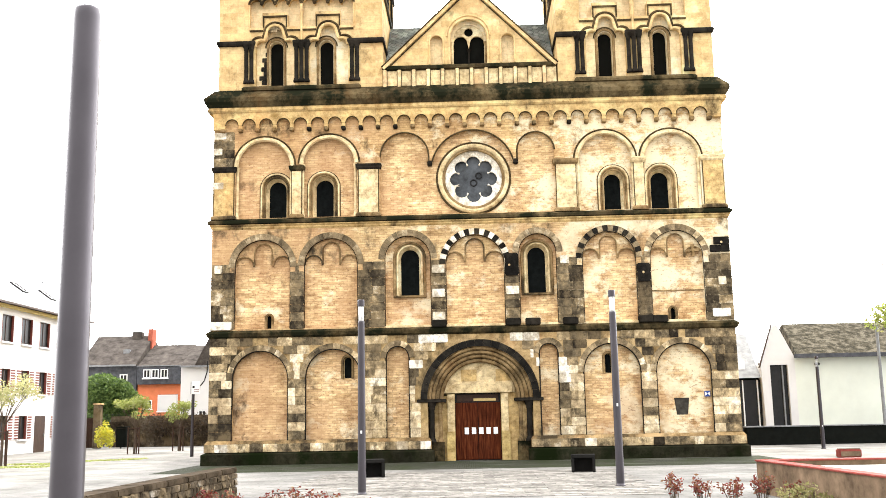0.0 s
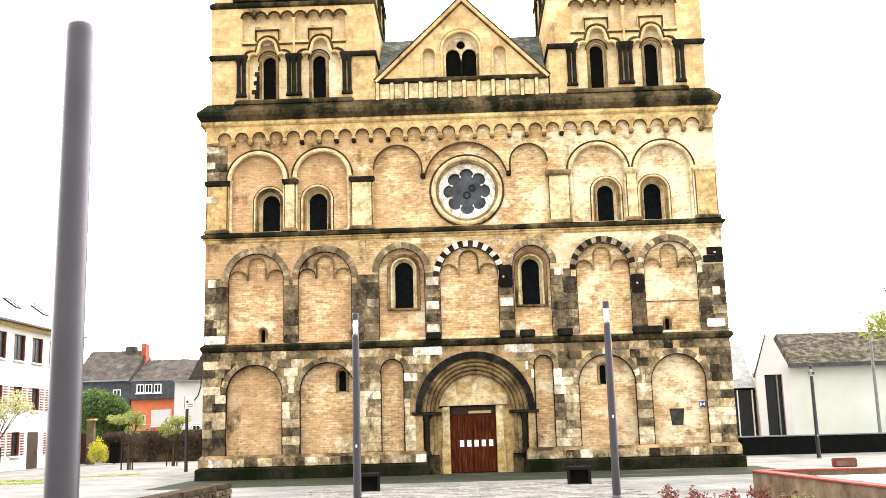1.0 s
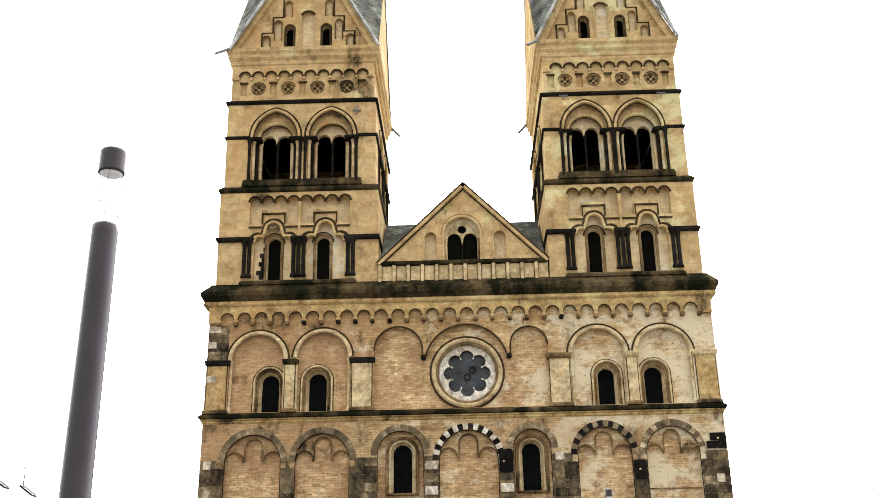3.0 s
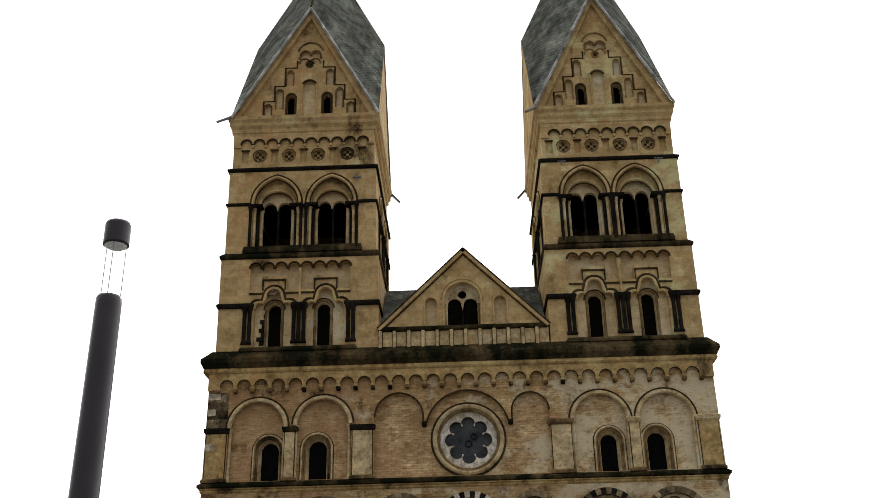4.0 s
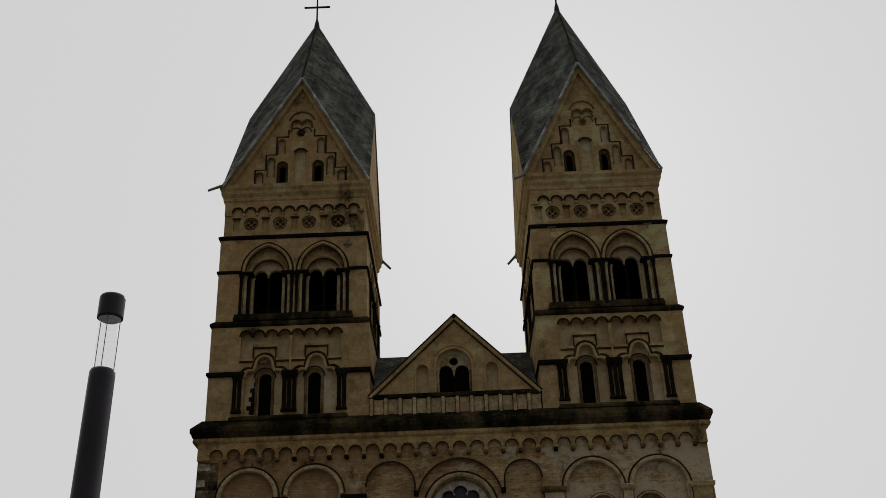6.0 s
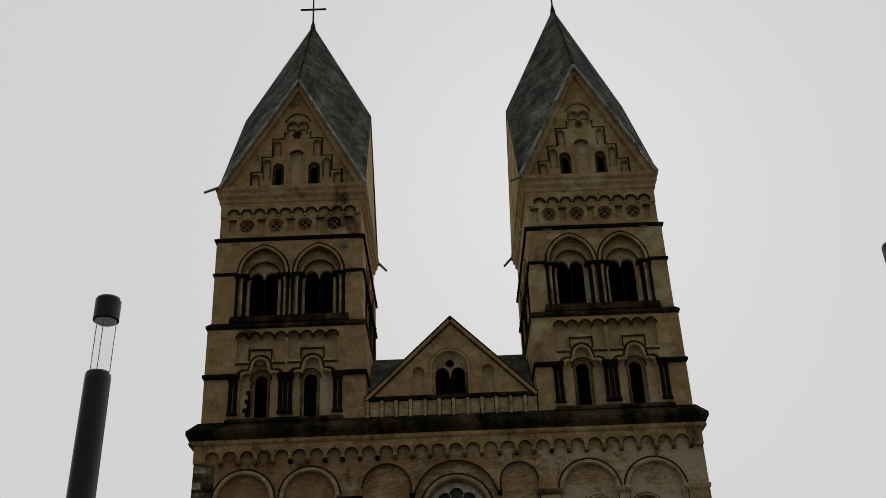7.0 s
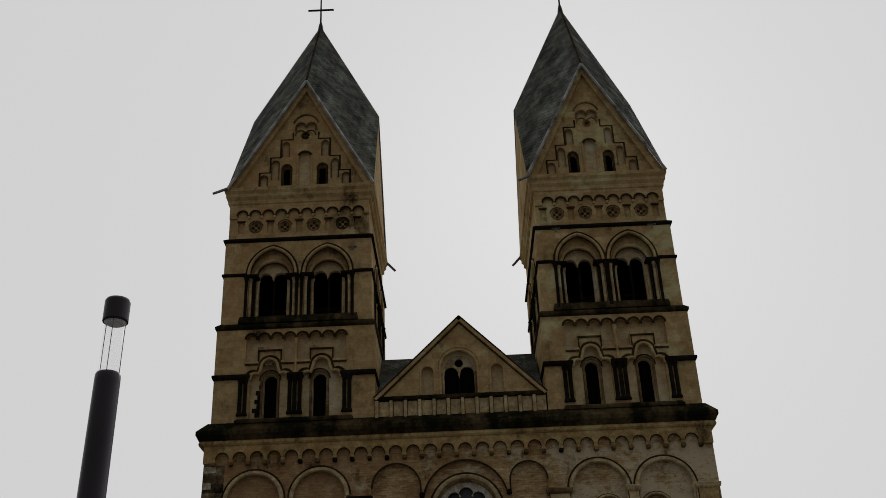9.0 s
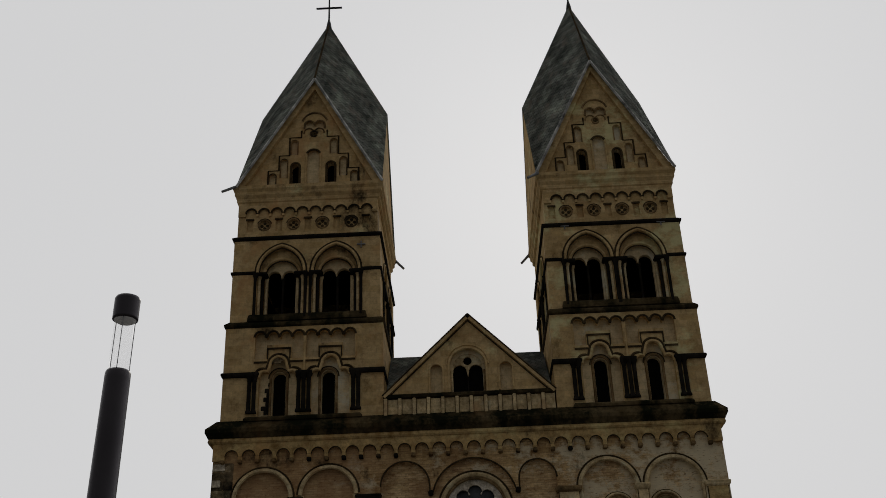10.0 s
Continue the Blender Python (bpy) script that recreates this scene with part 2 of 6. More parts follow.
def slate(name, gain):
    mt = Mat(name, 0.75)
    t = mt.n.new("ShaderNodeTexBrick")
    t.inputs["Scale"].default_value = 1.0
    t.inputs["Brick Width"].default_value, t.inputs["Row Height"].default_value, t.inputs["Mortar Size"].default_value = 0.3, 0.22, 0.012
    t.inputs["Color1"].default_value, t.inputs["Color2"].default_value, t.inputs["Mortar"].default_value = (0.17 * gain, 0.18 * gain, 0.16 * gain, 1), (0.27 * gain, 0.28 * gain, 0.25 * gain, 1), (0.085 * gain, 0.09 * gain, 0.08 * gain, 1)
    mp = mt.n.new("ShaderNodeMapping")
    mp.inputs["Rotation"].default_value = (radians(-90), 0, radians(35))
    mt.l.new(mt.geo.outputs["Position"], mp.inputs["Vector"])
    mt.l.new(mp.outputs[0], t.inputs["Vector"])
    col = mt.mix(1.0, t.outputs["Color"], mt.ramp(mt.noise(0.9, 6, 0.7), [(0.34, (0.4, 0.44, 0.42)), (0.5, (1, 1, 1)), (0.66, (2.0, 2.1, 1.95))]), "MULTIPLY")
    ruddy = mt.ramp(mt.noise(1.6, 8, 0.75, (1, 1, 0.6)), [(0.52, (0, 0, 0)), (0.62, (0.55, 0.55, 0.55))])
    col = mt.mix(ruddy, col, (0.33 * gain, 0.275 * gain, 0.23 * gain))
    moss = mt.ramp(mt.noise(2.3, 8, 0.75, (1, 1, 0.5)), [(0.57, (0, 0, 0)), (0.66, (0.7, 0.7, 0.7))])
    col = mt.mix(moss, col, (0.05, 0.065, 0.045))
    return mt.done(col, t.outputs["Fac"], -0.4, 0.02)


m_slate = slate("slate", 1.0)
# same slate, darkened in colour against the sky light on the lower slope
m_slate_dim = slate("shade_dimmed_slate", 0.4)


def simple(name, c, rough=0.7, metal=0.0, var=0.25, scale=3.0, bump=0.15):
    mt = Mat(name, rough, metal)
    lo, hi = tuple(v * (1 - var) for v in c), tuple(min(1, v * (1 + var)) for v in c)
    col = mt.ramp(mt.noise(scale, 6, 0.65), [(0.3, lo), (0.7, hi)])
    return mt.done(col, mt.noise(scale * 6, 4), bump, 0.01)


m_lead = simple("lead_flashing", (0.2, 0.205, 0.21), 0.6, 0.2)
m_zinc = simple("zinc_flashing", (0.42, 0.42, 0.4), 0.7, 0.0, 0.85, 1.8)
m_iron = simple("iron", (0.02, 0.02, 0.02), 0.5, 0.6)
# near-black colour that stands in for the unlit insides behind openings
m_dark = simple("unlit_interior", (0.006, 0.006, 0.005), 0.9)
m_glass = simple("leaded_glass", (0.005, 0.006, 0.006), 0.7, 0.0, 0.5, 6, 0.25)
m_rose_glass = simple("rose_leaded_glass", (0.045, 0.05, 0.055), 0.2, 0.0, 0.9, 1.6, 0.3)
m_post = simple("anthracite_metal", (0.055, 0.05, 0.055), 0.38, 0.7, 0.12, 1.5, 0.05)
m_concrete = simple("dark_concrete", (0.014, 0.0135, 0.0125), 0.8)
m_render = simple("white_render", (0.6, 0.59, 0.58), 0.9, 0, 0.06, 0.6)
m_render2 = simple("pale_green_render", (0.62, 0.65, 0.58), 0.9, 0, 0.08, 0.5)
m_yellow = simple("yellow_render", (0.62, 0.5, 0.22), 0.9, 0, 0.1)
m_orange = simple("orange_render", (0.62, 0.19, 0.09), 0.9, 0, 0.1)
m_grey_clad = simple("slate_cladding", (0.07, 0.072, 0.08), 0.7, 0, 0.35)
m_red_brick = simple("red_brick_chimney", (0.3, 0.085, 0.055), 0.9, 0, 0.3)
m_frame_white = simple("white_window_frame", (0.75, 0.75, 0.74), 0.5, 0, 0.05)
m_shutter = simple("dark_red_shutter", (0.16, 0.045, 0.035), 0.6, 0, 0.2)
m_brown = simple("brown_wood", (0.04, 0.02, 0.012), 0.6, 0, 0.3, 5)
m_pane = simple("house_glass", (0.012, 0.012, 0.012), 0.45, 0, 0.3)
m_red_cop = simple("rusted_steel_edge", (0.2, 0.05, 0.04), 0.7, 0.2, 0.3)
m_gold = simple("brass_plate", (0.45, 0.33, 0.14), 0.35, 0.6)
m_paper = simple("paper_notice", (0.82, 0.82, 0.8), 0.9, 0, 0.04)
m_bin = simple("black_plastic", (0.007, 0.008, 0.007), 0.7)
m_opal = simple("opal_acrylic", (0.78, 0.78, 0.76), 0.5, 0, 0.04)
m_blue = simple("blue_enamel", (0.03, 0.07, 0.25), 0.3)


def wood_door():
    mt = Mat("oak_door", 0.7)
    col = mt.ramp(mt.noise(3.5, 6, 0.6, (7, 7, 0.5)), [(0.3, (0.02, 0.006, 0.003)), (0.55, (0.075, 0.019, 0.008)), (0.75, (0.15, 0.045, 0.016))])
    return mt.done(col, mt.noise(8, 4, 0.6, (7, 7, 0.5)), 0.2, 0.01)


m_door = wood_door()


def clear_tube():
    mt = Mat("frosted_acrylic", 0.25)
    mt.b.inputs["Base Color"].default_value = (0.9, 0.9, 0.9, 1)
    tr = mt.n.new("ShaderNodeBsdfTransparent")
    tl = mt.n.new("ShaderNodeBsdfTranslucent")
    tl.inputs["Color"].default_value = (0.95, 0.95, 0.95, 1)
    a, b = mt.n.new("ShaderNodeMixShader"), mt.n.new("ShaderNodeMixShader")
    a.inputs[0].default_value = 0.5
    mt.l.new(mt.b.outputs[0], a.inputs[1])
    mt.l.new(tl.outputs[0], a.inputs[2])
    b.inputs[0].default_value = 0.93
    mt.l.new(a.outputs[0], b.inputs[1])
    mt.l.new(tr.outputs[0], b.inputs[2])
    mt.l.new(b.outputs[0], mt.n["Material Output"].inputs["Surface"])
    return mt.m


m_tube = clear_tube()


def paving():
    mt = Mat("pale_paving", 0.85)
    col, fac = mt.brick(0.6, 0.4, (0.17, 0.163, 0.153), (0.14, 0.134, 0.126), (0.115, 0.109, 0.101), 0.012, False)
    col = mt.mix(1.0, col, mt.ramp(mt.noise(0.35, 7, 0.7), [(0.3, (0.5, 0.5, 0.47)), (0.5, (0.95, 0.95, 0.94)), (0.68, (1.35, 1.34, 1.3))]), "MULTIPLY")
    return mt.done(col, fac, -0.3, 0.01)


m_paving = paving()


def cobbles():
    mt = Mat("shaded_mossy_cobbles", 0.9)
    col, fac = mt.brick(0.16, 0.13, (0.05, 0.05, 0.04), (0.034, 0.034, 0.026), (0.014, 0.017, 0.009), 0.014, False)
    col = mt.mix(mt.ramp(mt.noise(0.5, 7, 0.7), [(0.45, (0, 0, 0)), (0.62, (0.8, 0.8, 0.8))]), col, (0.024, 0.031, 0.014))
    col = mt.mix(mt.ramp(mt.noise(0.42, 8, 0.7, (0.45, 1.6, 1)), [(0.54, (0, 0, 0)), (0.66, (0.8, 0.8, 0.8))]), col, (0.095, 0.09, 0.08))
    return mt.done(col, fac, -0.5, 0.02)


m_cobbles = cobbles()


def tiles():
    mt = Mat("weathered_roof_tiles", 0.8)
    col = mt.ramp(mt.noise(2.6, 7, 0.75), [(0.36, (0.012, 0.011, 0.007)), (0.48, (0.036, 0.031, 0.02)), (0.6, (0.1, 0.087, 0.064))])
    return mt.done(col, mt.noise(5, 4, 0.6, (4, 1, 1)), 0.5, 0.05)


m_tiles = tiles()
m_slate_house = simple("house_slate", (0.056, 0.048, 0.042), 0.85, 0, 0.6, 1.6)


def leaves(name, a, b, c):
    mt = Mat(name, 0.6)
    col = mt.ramp(mt.island(), [(0, a), (0.5, b), (1, c)])
    tl = mt.n.new("ShaderNodeBsdfTranslucent")
    mt.l.new(col, tl.inputs["Color"])
    x = mt.n.new("ShaderNodeMixShader")
    x.inputs[0].default_value = 0.35
    mt.l.new(mt.b.outputs[0], x.inputs[1])
    mt.l.new(tl.outputs[0], x.inputs[2])
    mt.l.new(x.outputs[0], mt.n["Material Output"].inputs["Surface"])
    return mt.done(col)


m_leaf_spring = leaves("spring_leaves", (0.16, 0.2, 0.03), (0.22, 0.28, 0.05), (0.3, 0.34, 0.08))
m_leaf_bush = leaves("clipped_bush_leaves", (0.03, 0.055, 0.015), (0.075, 0.12, 0.03), (0.13, 0.19, 0.05))
m_leaf_brown = leaves("brown_hedge_leaves", (0.03, 0.02, 0.012), (0.05, 0.034, 0.02), (0.075, 0.05, 0.03))
m_leaf_red = leaves("red_shrub_leaves", (0.09, 0.018, 0.016), (0.16, 0.04, 0.03), (0.16, 0.09, 0.04))
m_leaf_olive = leaves("budding_leaves", (0.12, 0.12, 0.04), (0.18, 0.17, 0.06), (0.26, 0.22, 0.1))
m_bark = simple("bark", (0.08, 0.06, 0.045), 0.9)
m_garden = pieces("rough_garden_stone", [(0, (0.02, 0.016, 0.011)), (0.4, (0.045, 0.035, 0.024)), (0.75, (0.09, 0.07, 0.048)), (0.95, (0.22, 0.2, 0.17))], 0.5)
m_rubble = pieces("garden_wall_stone", [(0, (0.04, 0.032, 0.023)), (0.4, (0.08, 0.064, 0.045)), (0.75, (0.14, 0.115, 0.085))])


# ---------------------------------------------------------------- mesh helpers
def finish(name, bm, material, parent=None, label=""):
    bmesh.ops.recalc_face_normals(bm, faces=bm.faces)
    me = bpy.data.meshes.new(name)
    bm.to_mesh(me)
    bm.free()
    me.materials.append(material)
    ob = new(name, me)
    if parent is not None:
        ob.parent = parent
    if label:
        tagged(ob, label)
    return ob


def part(name, bm, material, parent, label=""):
    """One mesh under a thing or under a part."""
    return finish(name, bm, material, parent, label)


def shared(name, me, parent, m):
    ob = new(name, me)
    ob.parent = parent
    ob.matrix_basis = m
    return ob


def thing(name, label, category, group="", kind="", at=(0, 0, 0)):
    ob = new(name)
    ob.location = at
    ob.empty_display_size = 0.2
    return tagged(ob, label, category, group, kind)


def box(bm, x0, x1, y0, y1, z0, z1, m=None):
    vs = [bm.verts.new((x, y, z)) for x in (x0, x1) for y in (y0, y1) for z in (z0, z1)]
    if m is not None:
        for v in vs:
            v.co = m @ v.co
    for f in ((0, 1, 3, 2), (4, 6, 7, 5), (0, 4, 5, 1), (2, 3, 7, 6), (0, 2, 6, 4), (1, 5, 7, 3)):
        bm.faces.new([vs[i] for i in f])
    return bm


def boxed(*a):
    return box(bmesh.new(), *a)


def soft_box(x0, x1, y0, y1, z0, z1, r):
    bm = boxed(x0, x1, y0, y1, z0, z1)
    bmesh.ops.bevel(bm, geom=bm.edges[:], offset=r, segments=2, affect="EDGES")
    return bm


def slab(polys, y0, y1, bm=None):
    """A plate in the plane of the front, from y0 to y1, with the first outline filled and the others cut out."""
    bm = bm or bmesh.new()
    sides = []
    for y in (y0, y1):
        edges, loops = [], []
        for poly in polys:
            vs = [bm.verts.new((x, y, z)) for x, z in poly]
            loops.append(vs)
            edges += [bm.edges.new((vs[i], vs[(i + 1) % len(vs)])) for i in range(len(vs))]
        bmesh.ops.triangle_fill(bm, use_beauty=True, use_dissolve=False, edges=edges)
        sides.append(loops)
    for a, b in zip(*sides):
        for i in range(len(a)):
            j = (i + 1) % len(a)
            bm.faces.new((a[i], a[j], b[j], b[i]))
    return bm


def arc(cx, cz, r, a0, a1, n):
    return [(cx + r * math.cos(radians(a0 + (a1 - a0) * i / n)), cz + r * math.sin(radians(a0 + (a1 - a0) * i / n))) for i in range(n + 1)]


def arch(x0, x1, z0, top, n=16):
    r = (x1 - x0) / 2
    return [(x0, z0)] + arc((x0 + x1) / 2, top - r, r, 180, 0, n) + [(x1, z0)]


def pointed(x0, x1, z0, spring, top, n=10):
    """A slightly pointed arch: two arcs meeting at the top."""
    w, h = (x1 - x0) / 2, top - spring
    c = (h * h - w * w) / (2 * w)
    r, cx = w + c, (x0 + x1) / 2
    a = math.degrees(math.atan2(h, c))
    left = [(cx + c - r * math.cos(radians(a * i / n)), spring + r * math.sin(radians(a * i / n))) for i in range(n + 1)]
    right = [(2 * cx - x, z) for x, z in reversed(left[:-1])]
    return [(x0, z0)] + left + right + [(x1, z0)]


def trefoil(x0, x1, z0, cusp, side, top):
    """Three hanging lobes over a field: low, high, low."""
    w = (x1 - x0) / 3
    pts = [(x0, z0)]
    for i, crown in enumerate((side, top, side)):
        a, b = x0 + i * w, x0 + (i + 1) * w
        r = w / 2 - 0.02
        pts += [(a + 0.02 if i else a, cusp)] + arc((a + b) / 2, crown - r, r, 180, 0, 10) + [(b - 0.02 if i < 2 else b, cusp)]
    return pts + [(x1, z0)]


def rect(x0, x1, z0, z1):
    return [(x0, z0), (x0, z1), (x1, z1), (x1, z0)]


def tube(pts, r, y, bm=None, closed=False, sides=6, flat=1.0):
    """A roll moulding along a line in the plane of the front."""
    bm = bm or bmesh.new()
    n, rings = len(pts), []
    for i, (x, z) in enumerate(pts):
        a = pts[i - 1] if i or closed else pts[0]
        b = pts[(i + 1) % n] if i < n - 1 or closed else pts[-1]
        d = Vector((b[0] - a[0], b[1] - a[1]))
        d = d.normalized() if d.length > 1e-6 else Vector((1, 0))
        nx, nz = -d.y, d.x
        rings.append([bm.verts.new((x + nx * r * math.cos(t), y + r * flat * math.sin(t), z + nz * r * math.cos(t))) for t in (2 * math.pi * k / sides for k in range(sides))])
    for i in range(n if closed else n - 1):
        p, q = rings[i], rings[(i + 1) % n]
        for k in range(sides):
            bm.faces.new((p[k], p[(k + 1) % sides], q[(k + 1) % sides], q[k]))
    if not closed:
        bm.faces.new(rings[0]), bm.faces.new(rings[-1])
    return bm


def stack(x0, x1, y0, y1, steps, bm=None):
    """A moulded course round a rectangular plan: steps of (overhang, height)."""
    bm = bm or bmesh.new()
    loops = [[bm.verts.new(c) for c in ((x0 - o, y0 - o, z), (x1 + o, y0 - o, z), (x1 + o, y1 + o, z), (x0 - o, y1 + o, z))] for o, z in steps]
    for a, b in zip(loops, loops[1:]):
        for k in range(4):
            bm.faces.new((a[k], a[(k + 1) % 4], b[(k + 1) % 4], b[k]))
    bm.faces.new(loops[0]), bm.faces.new(loops[-1])
    return bm


def lathe(x, y, profile, n=12, bm=None, m=None):
    bm = bm or bmesh.new()
    rings = [[bm.verts.new((x + r * math.cos(2 * math.pi * k / n), y + r * math.sin(2 * math.pi * k / n), z)) for k in range(n)] for r, z in profile]
    for a, b in zip(rings, rings[1:]):
        for k in range(n):
            bm.faces.new((a[k], a[(k + 1) % n], b[(k + 1) % n], b[k]))
    bm.faces.new(rings[0]), bm.faces.new(rings[-1])
    if m is not None:
        for v in bm.verts:
            v.co = m @ v.co
    return bm


def column(x, y, z0, z1, r, parent, material, cap_material=None):
    h = z1 - z0
    part("column", lathe(x, y, [(r * 1.55, z0), (r * 1.55, z0 + 0.06), (r * 1.2, z0 + 0.14), (r, z0 + 0.18), (r, z1 - 0.3), (r * 1.15, z1 - 0.27), (r * 1.1, z1 - 0.22), (r * 1.7, z1 - 0.06), (r * 1.8, z1)], 10), material, parent)


def rough_block(name, material, seed):
    """A rubble stone: a block with knocked-about corners."""
    rg = random.Random(seed)
    bm = soft_box(-0.5, 0.5, -0.5, 0.5, -0.5, 0.5, 0.16)
    for v in bm.verts:
        v.co += Vector((rg.uniform(-0.09, 0.09), rg.uniform(-0.2, 0.2), rg.uniform(-0.09, 0.09)))
    me = bpy.data.meshes.new(name)
    bmesh.ops.recalc_face_normals(bm, faces=bm.faces)
    bm.to_mesh(me)
    bm.free()
    me.materials.append(material)
    return me


def block_mesh(name, material):
    bm = soft_box(-0.5, 0.5, -0.5, 0.5, -0.5, 0.5, 0.05)
    me = bpy.data.meshes.new(name)
    bmesh.ops.recalc_face_normals(bm, faces=bm.faces)
    bm.to_mesh(me)
    bm.free()
    me.materials.append(material)
    return me


def wedge_mesh(name, r0, r1, half, y0, y1, material):
    """One arch stone: a ring sector about the origin that points up."""
    bm = bmesh.new()
    vs = []
    for y in (y0, y1):
        for r in (r0, r1):
            for a in (-half, 0, half):
                vs.append(bm.verts.new((r * math.sin(a), y, r * math.cos(a))))
    q = lambda *i: bm.faces.new([vs[k] for k in i])
    q(0, 1, 4, 3), q(1, 2, 5, 4), q(6, 9, 10, 7), q(7, 10, 11, 8)
    q(0, 6, 7, 1), q(1, 7, 8, 2), q(3, 4, 10, 9), q(4, 5, 11, 10), q(0, 3, 9, 6), q(2, 8, 11, 5)
    bmesh.ops.recalc_face_normals(bm, faces=bm.faces)
    me = bpy.data.meshes.new(name)
    bm.to_mesh(me)
    bm.free()
    me.materials.append(material)
    return me


def arch_ring(cx, cz, r0, r1, n, y0, y1, mats, parent, a0=-90, a1=90, close=0.95):
    """Arch stones in a half ring; mats are taken in turn."""
    step = (a1 - a0) / n
    ms = [wedge_mesh("voussoir", r0, r1, radians(step / 2) * close, y0, y1, m) for m in mats]
    for i in range(n):
        shared("voussoir", ms[i % len(ms)], parent, pose(cx, 0, cz, 0, a0 + (i + 0.5) * step, 0))


def courses(x0, x1, z0, z1, niches, ring, me, parent, rng, height=0.34, y=0.0, choose=None):
    """Single stones in courses over what the niches leave of a storey's face."""
    n = max(1, round((z1 - z0) / height))
    h = (z1 - z0) / n
    for c in range(n):
        a, b = z0 + c * h, z0 + (c + 1) * h
        gaps = []
        for nx0, nx1, base, top in niches:
            r = (nx1 - nx0) / 2
            spring, cx = top - r, (nx0 + nx1) / 2
            if a > top + ring or b < base:
                continue
            if b <= spring + 0.01:
                gaps.append((nx0, nx1))
            else:
                d = max(a - spring, 0)
                w = math.sqrt(max((r + ring) ** 2 - d * d, 0))
                gaps.append((cx - w, cx + w) if a >= spring - h * 0.5 else (min(nx0, cx - w), max(nx1, cx + w)))
        gaps.sort()
        at, free = x0, []
        for g0, g1 in gaps:
            if g0 - at > 0.12:
                free.append((at, g0))
            at = max(at, g1)
        if x1 - at > 0.12:
            free.append((at, x1))
        for f0, f1 in free:
            k = max(1, round((f1 - f0) / rng.uniform(0.42, 0.62)))
            cuts = sorted([f0, f1] + [f0 + (f1 - f0) * (i + rng.uniform(-0.2, 0.2)) / k for i in range(1, k)])
            for p, q in zip(cuts, cuts[1:]):
                proud = rng.uniform(0.012, 0.03)
                shared("stone", choose((p + q) / 2, (a + b) / 2) if choose else me, parent, Matrix.LocRotScale(((p + q) / 2, y - proud / 2 + 0.02, (a + b) / 2), None, (q - p - 0.007, proud + 0.04, h - 0.007)))

# ---------------------------------------------------------------- ground
bm = bmesh.new()
bmesh.ops.create_grid(bm, x_segments=2, y_segments=2, size=1500)
ground = finish("ground", bm, m_paving)
tagged(ground, "pale stone-paved church square, dry and worn", "square", kind="structure")

# the dark tone is part moss, part church shade painted into the cobbles
bm = boxed(-11.0, 11.2, -5.5, 0.5, -0.05, 0.006)
tagged(finish("pavement", bm, m_cobbles), "mossy cobbled strip along the church front, darkened with its painted shade", "pavement", kind="structure")

# ---------------------------------------------------------------- church
church = thing("church", "twin-towered tuff and basalt Romanesque church front", "church")
rng = random.Random(4)
X0, X1 = -10.5, 10.5
DEPTH = 8.0
blk_mixed = block_mesh("stone", m_mixed)
blk_dark = block_mesh("stone", m_dark_mixed)
blk_white = block_mesh("stone", m_white_stone)


def window(parent, x0, x1, z0, top, y0, y1, inset, glass=None, bars=True):
    """A splayed round-arched window: reveal, roll moulding and dark leaded glass."""
    outer, inner = arch(x0, x1, z0, top), arch(x0 + inset, x1 - inset, z0 + 0.03, top - inset)
    bm = bmesh.new()
    a = [bm.verts.new((x, y0, z)) for x, z in outer]
    b = [bm.verts.new((x, y1, z)) for x, z in inner]
    for i in range(len(a)):
        j = (i + 1) % len(a)
        bm.faces.new((a[i], a[j], b[j], b[i]))
    w = part("window", bm, m_pale, parent)
    part("pane", slab([arch(x0 + inset - 0.02, x1 - inset + 0.02, z0, top - inset + 0.02)], y1 - 0.03, y1 + 0.03), glass or m_glass, w, "dark leaded glass")
    part("moulding", tube(outer, 0.055, y0 - 0.01), m_trim, w)
    return w


# plinth
for a, b in ((X0, -1.75), (2.39, X1)):
    part("plinth", stack(a, b, 0.0, 0.5, [(0.22, 0.0), (0.22, 0.42), (0.06, 0.5)]), m_plinth, church, "dark mossy basalt plinth")
    pc = part("plinth_course", stack(a, b, 0.0, 0.5, [(0.12, 0.5), (0.12, 0.82), (0.03, 0.94)]), m_trim, church)
    courses(a - 0.1, b + 0.1, 0.5, 0.82, [], 0.0, blk_dark, pc, rng, 0.32, -0.12, lambda x, z: rng.choice((blk_dark, blk_mixed, blk_mixed, blk_dark, blk_mixed, blk_white)))
for a, b in ((X0 - 0.2, X0 + 0.3), (X1 - 0.3, X1 + 0.2)):
    part("side_plinth", boxed(a, b, 0.52, DEPTH, 0.0, 0.9), m_plinth, church)

# storey one: niches with brick infill round the portal
N1 = [(-9.58, -7.32, 0.94, 4.48), (-6.63, -4.40, 0.94, 4.50), (-3.40, -2.47, 0.94, 4.56), (2.70, 3.46, 0.94, 4.55), (4.43, 6.70, 0.94, 4.50), (7.29, 9.45, 0.94, 4.45)]
PX, PZ, PR = 0.32, 2.40, 2.36   # portal arch: centre and outer radius
portal_hole = [(PX - 2.05, 0.0)] + arc(PX, PZ, 2.08, 180, 0, 28) + [(PX + 2.05, 0.0)]
wall1 = part("storey_wall", slab([[(X0, 0.0), (X0, 5.15), (X1, 5.15), (X1, 0.0), (PX + 2.06, 0.0)] + portal_hole[::-1][1:-1] + [(PX - 2.06, 0.0)]] + [arch(*n) for n in N1], 0.0, 0.28), m_tuff_low, church, "lower storey of mixed dark, tan and white stone")
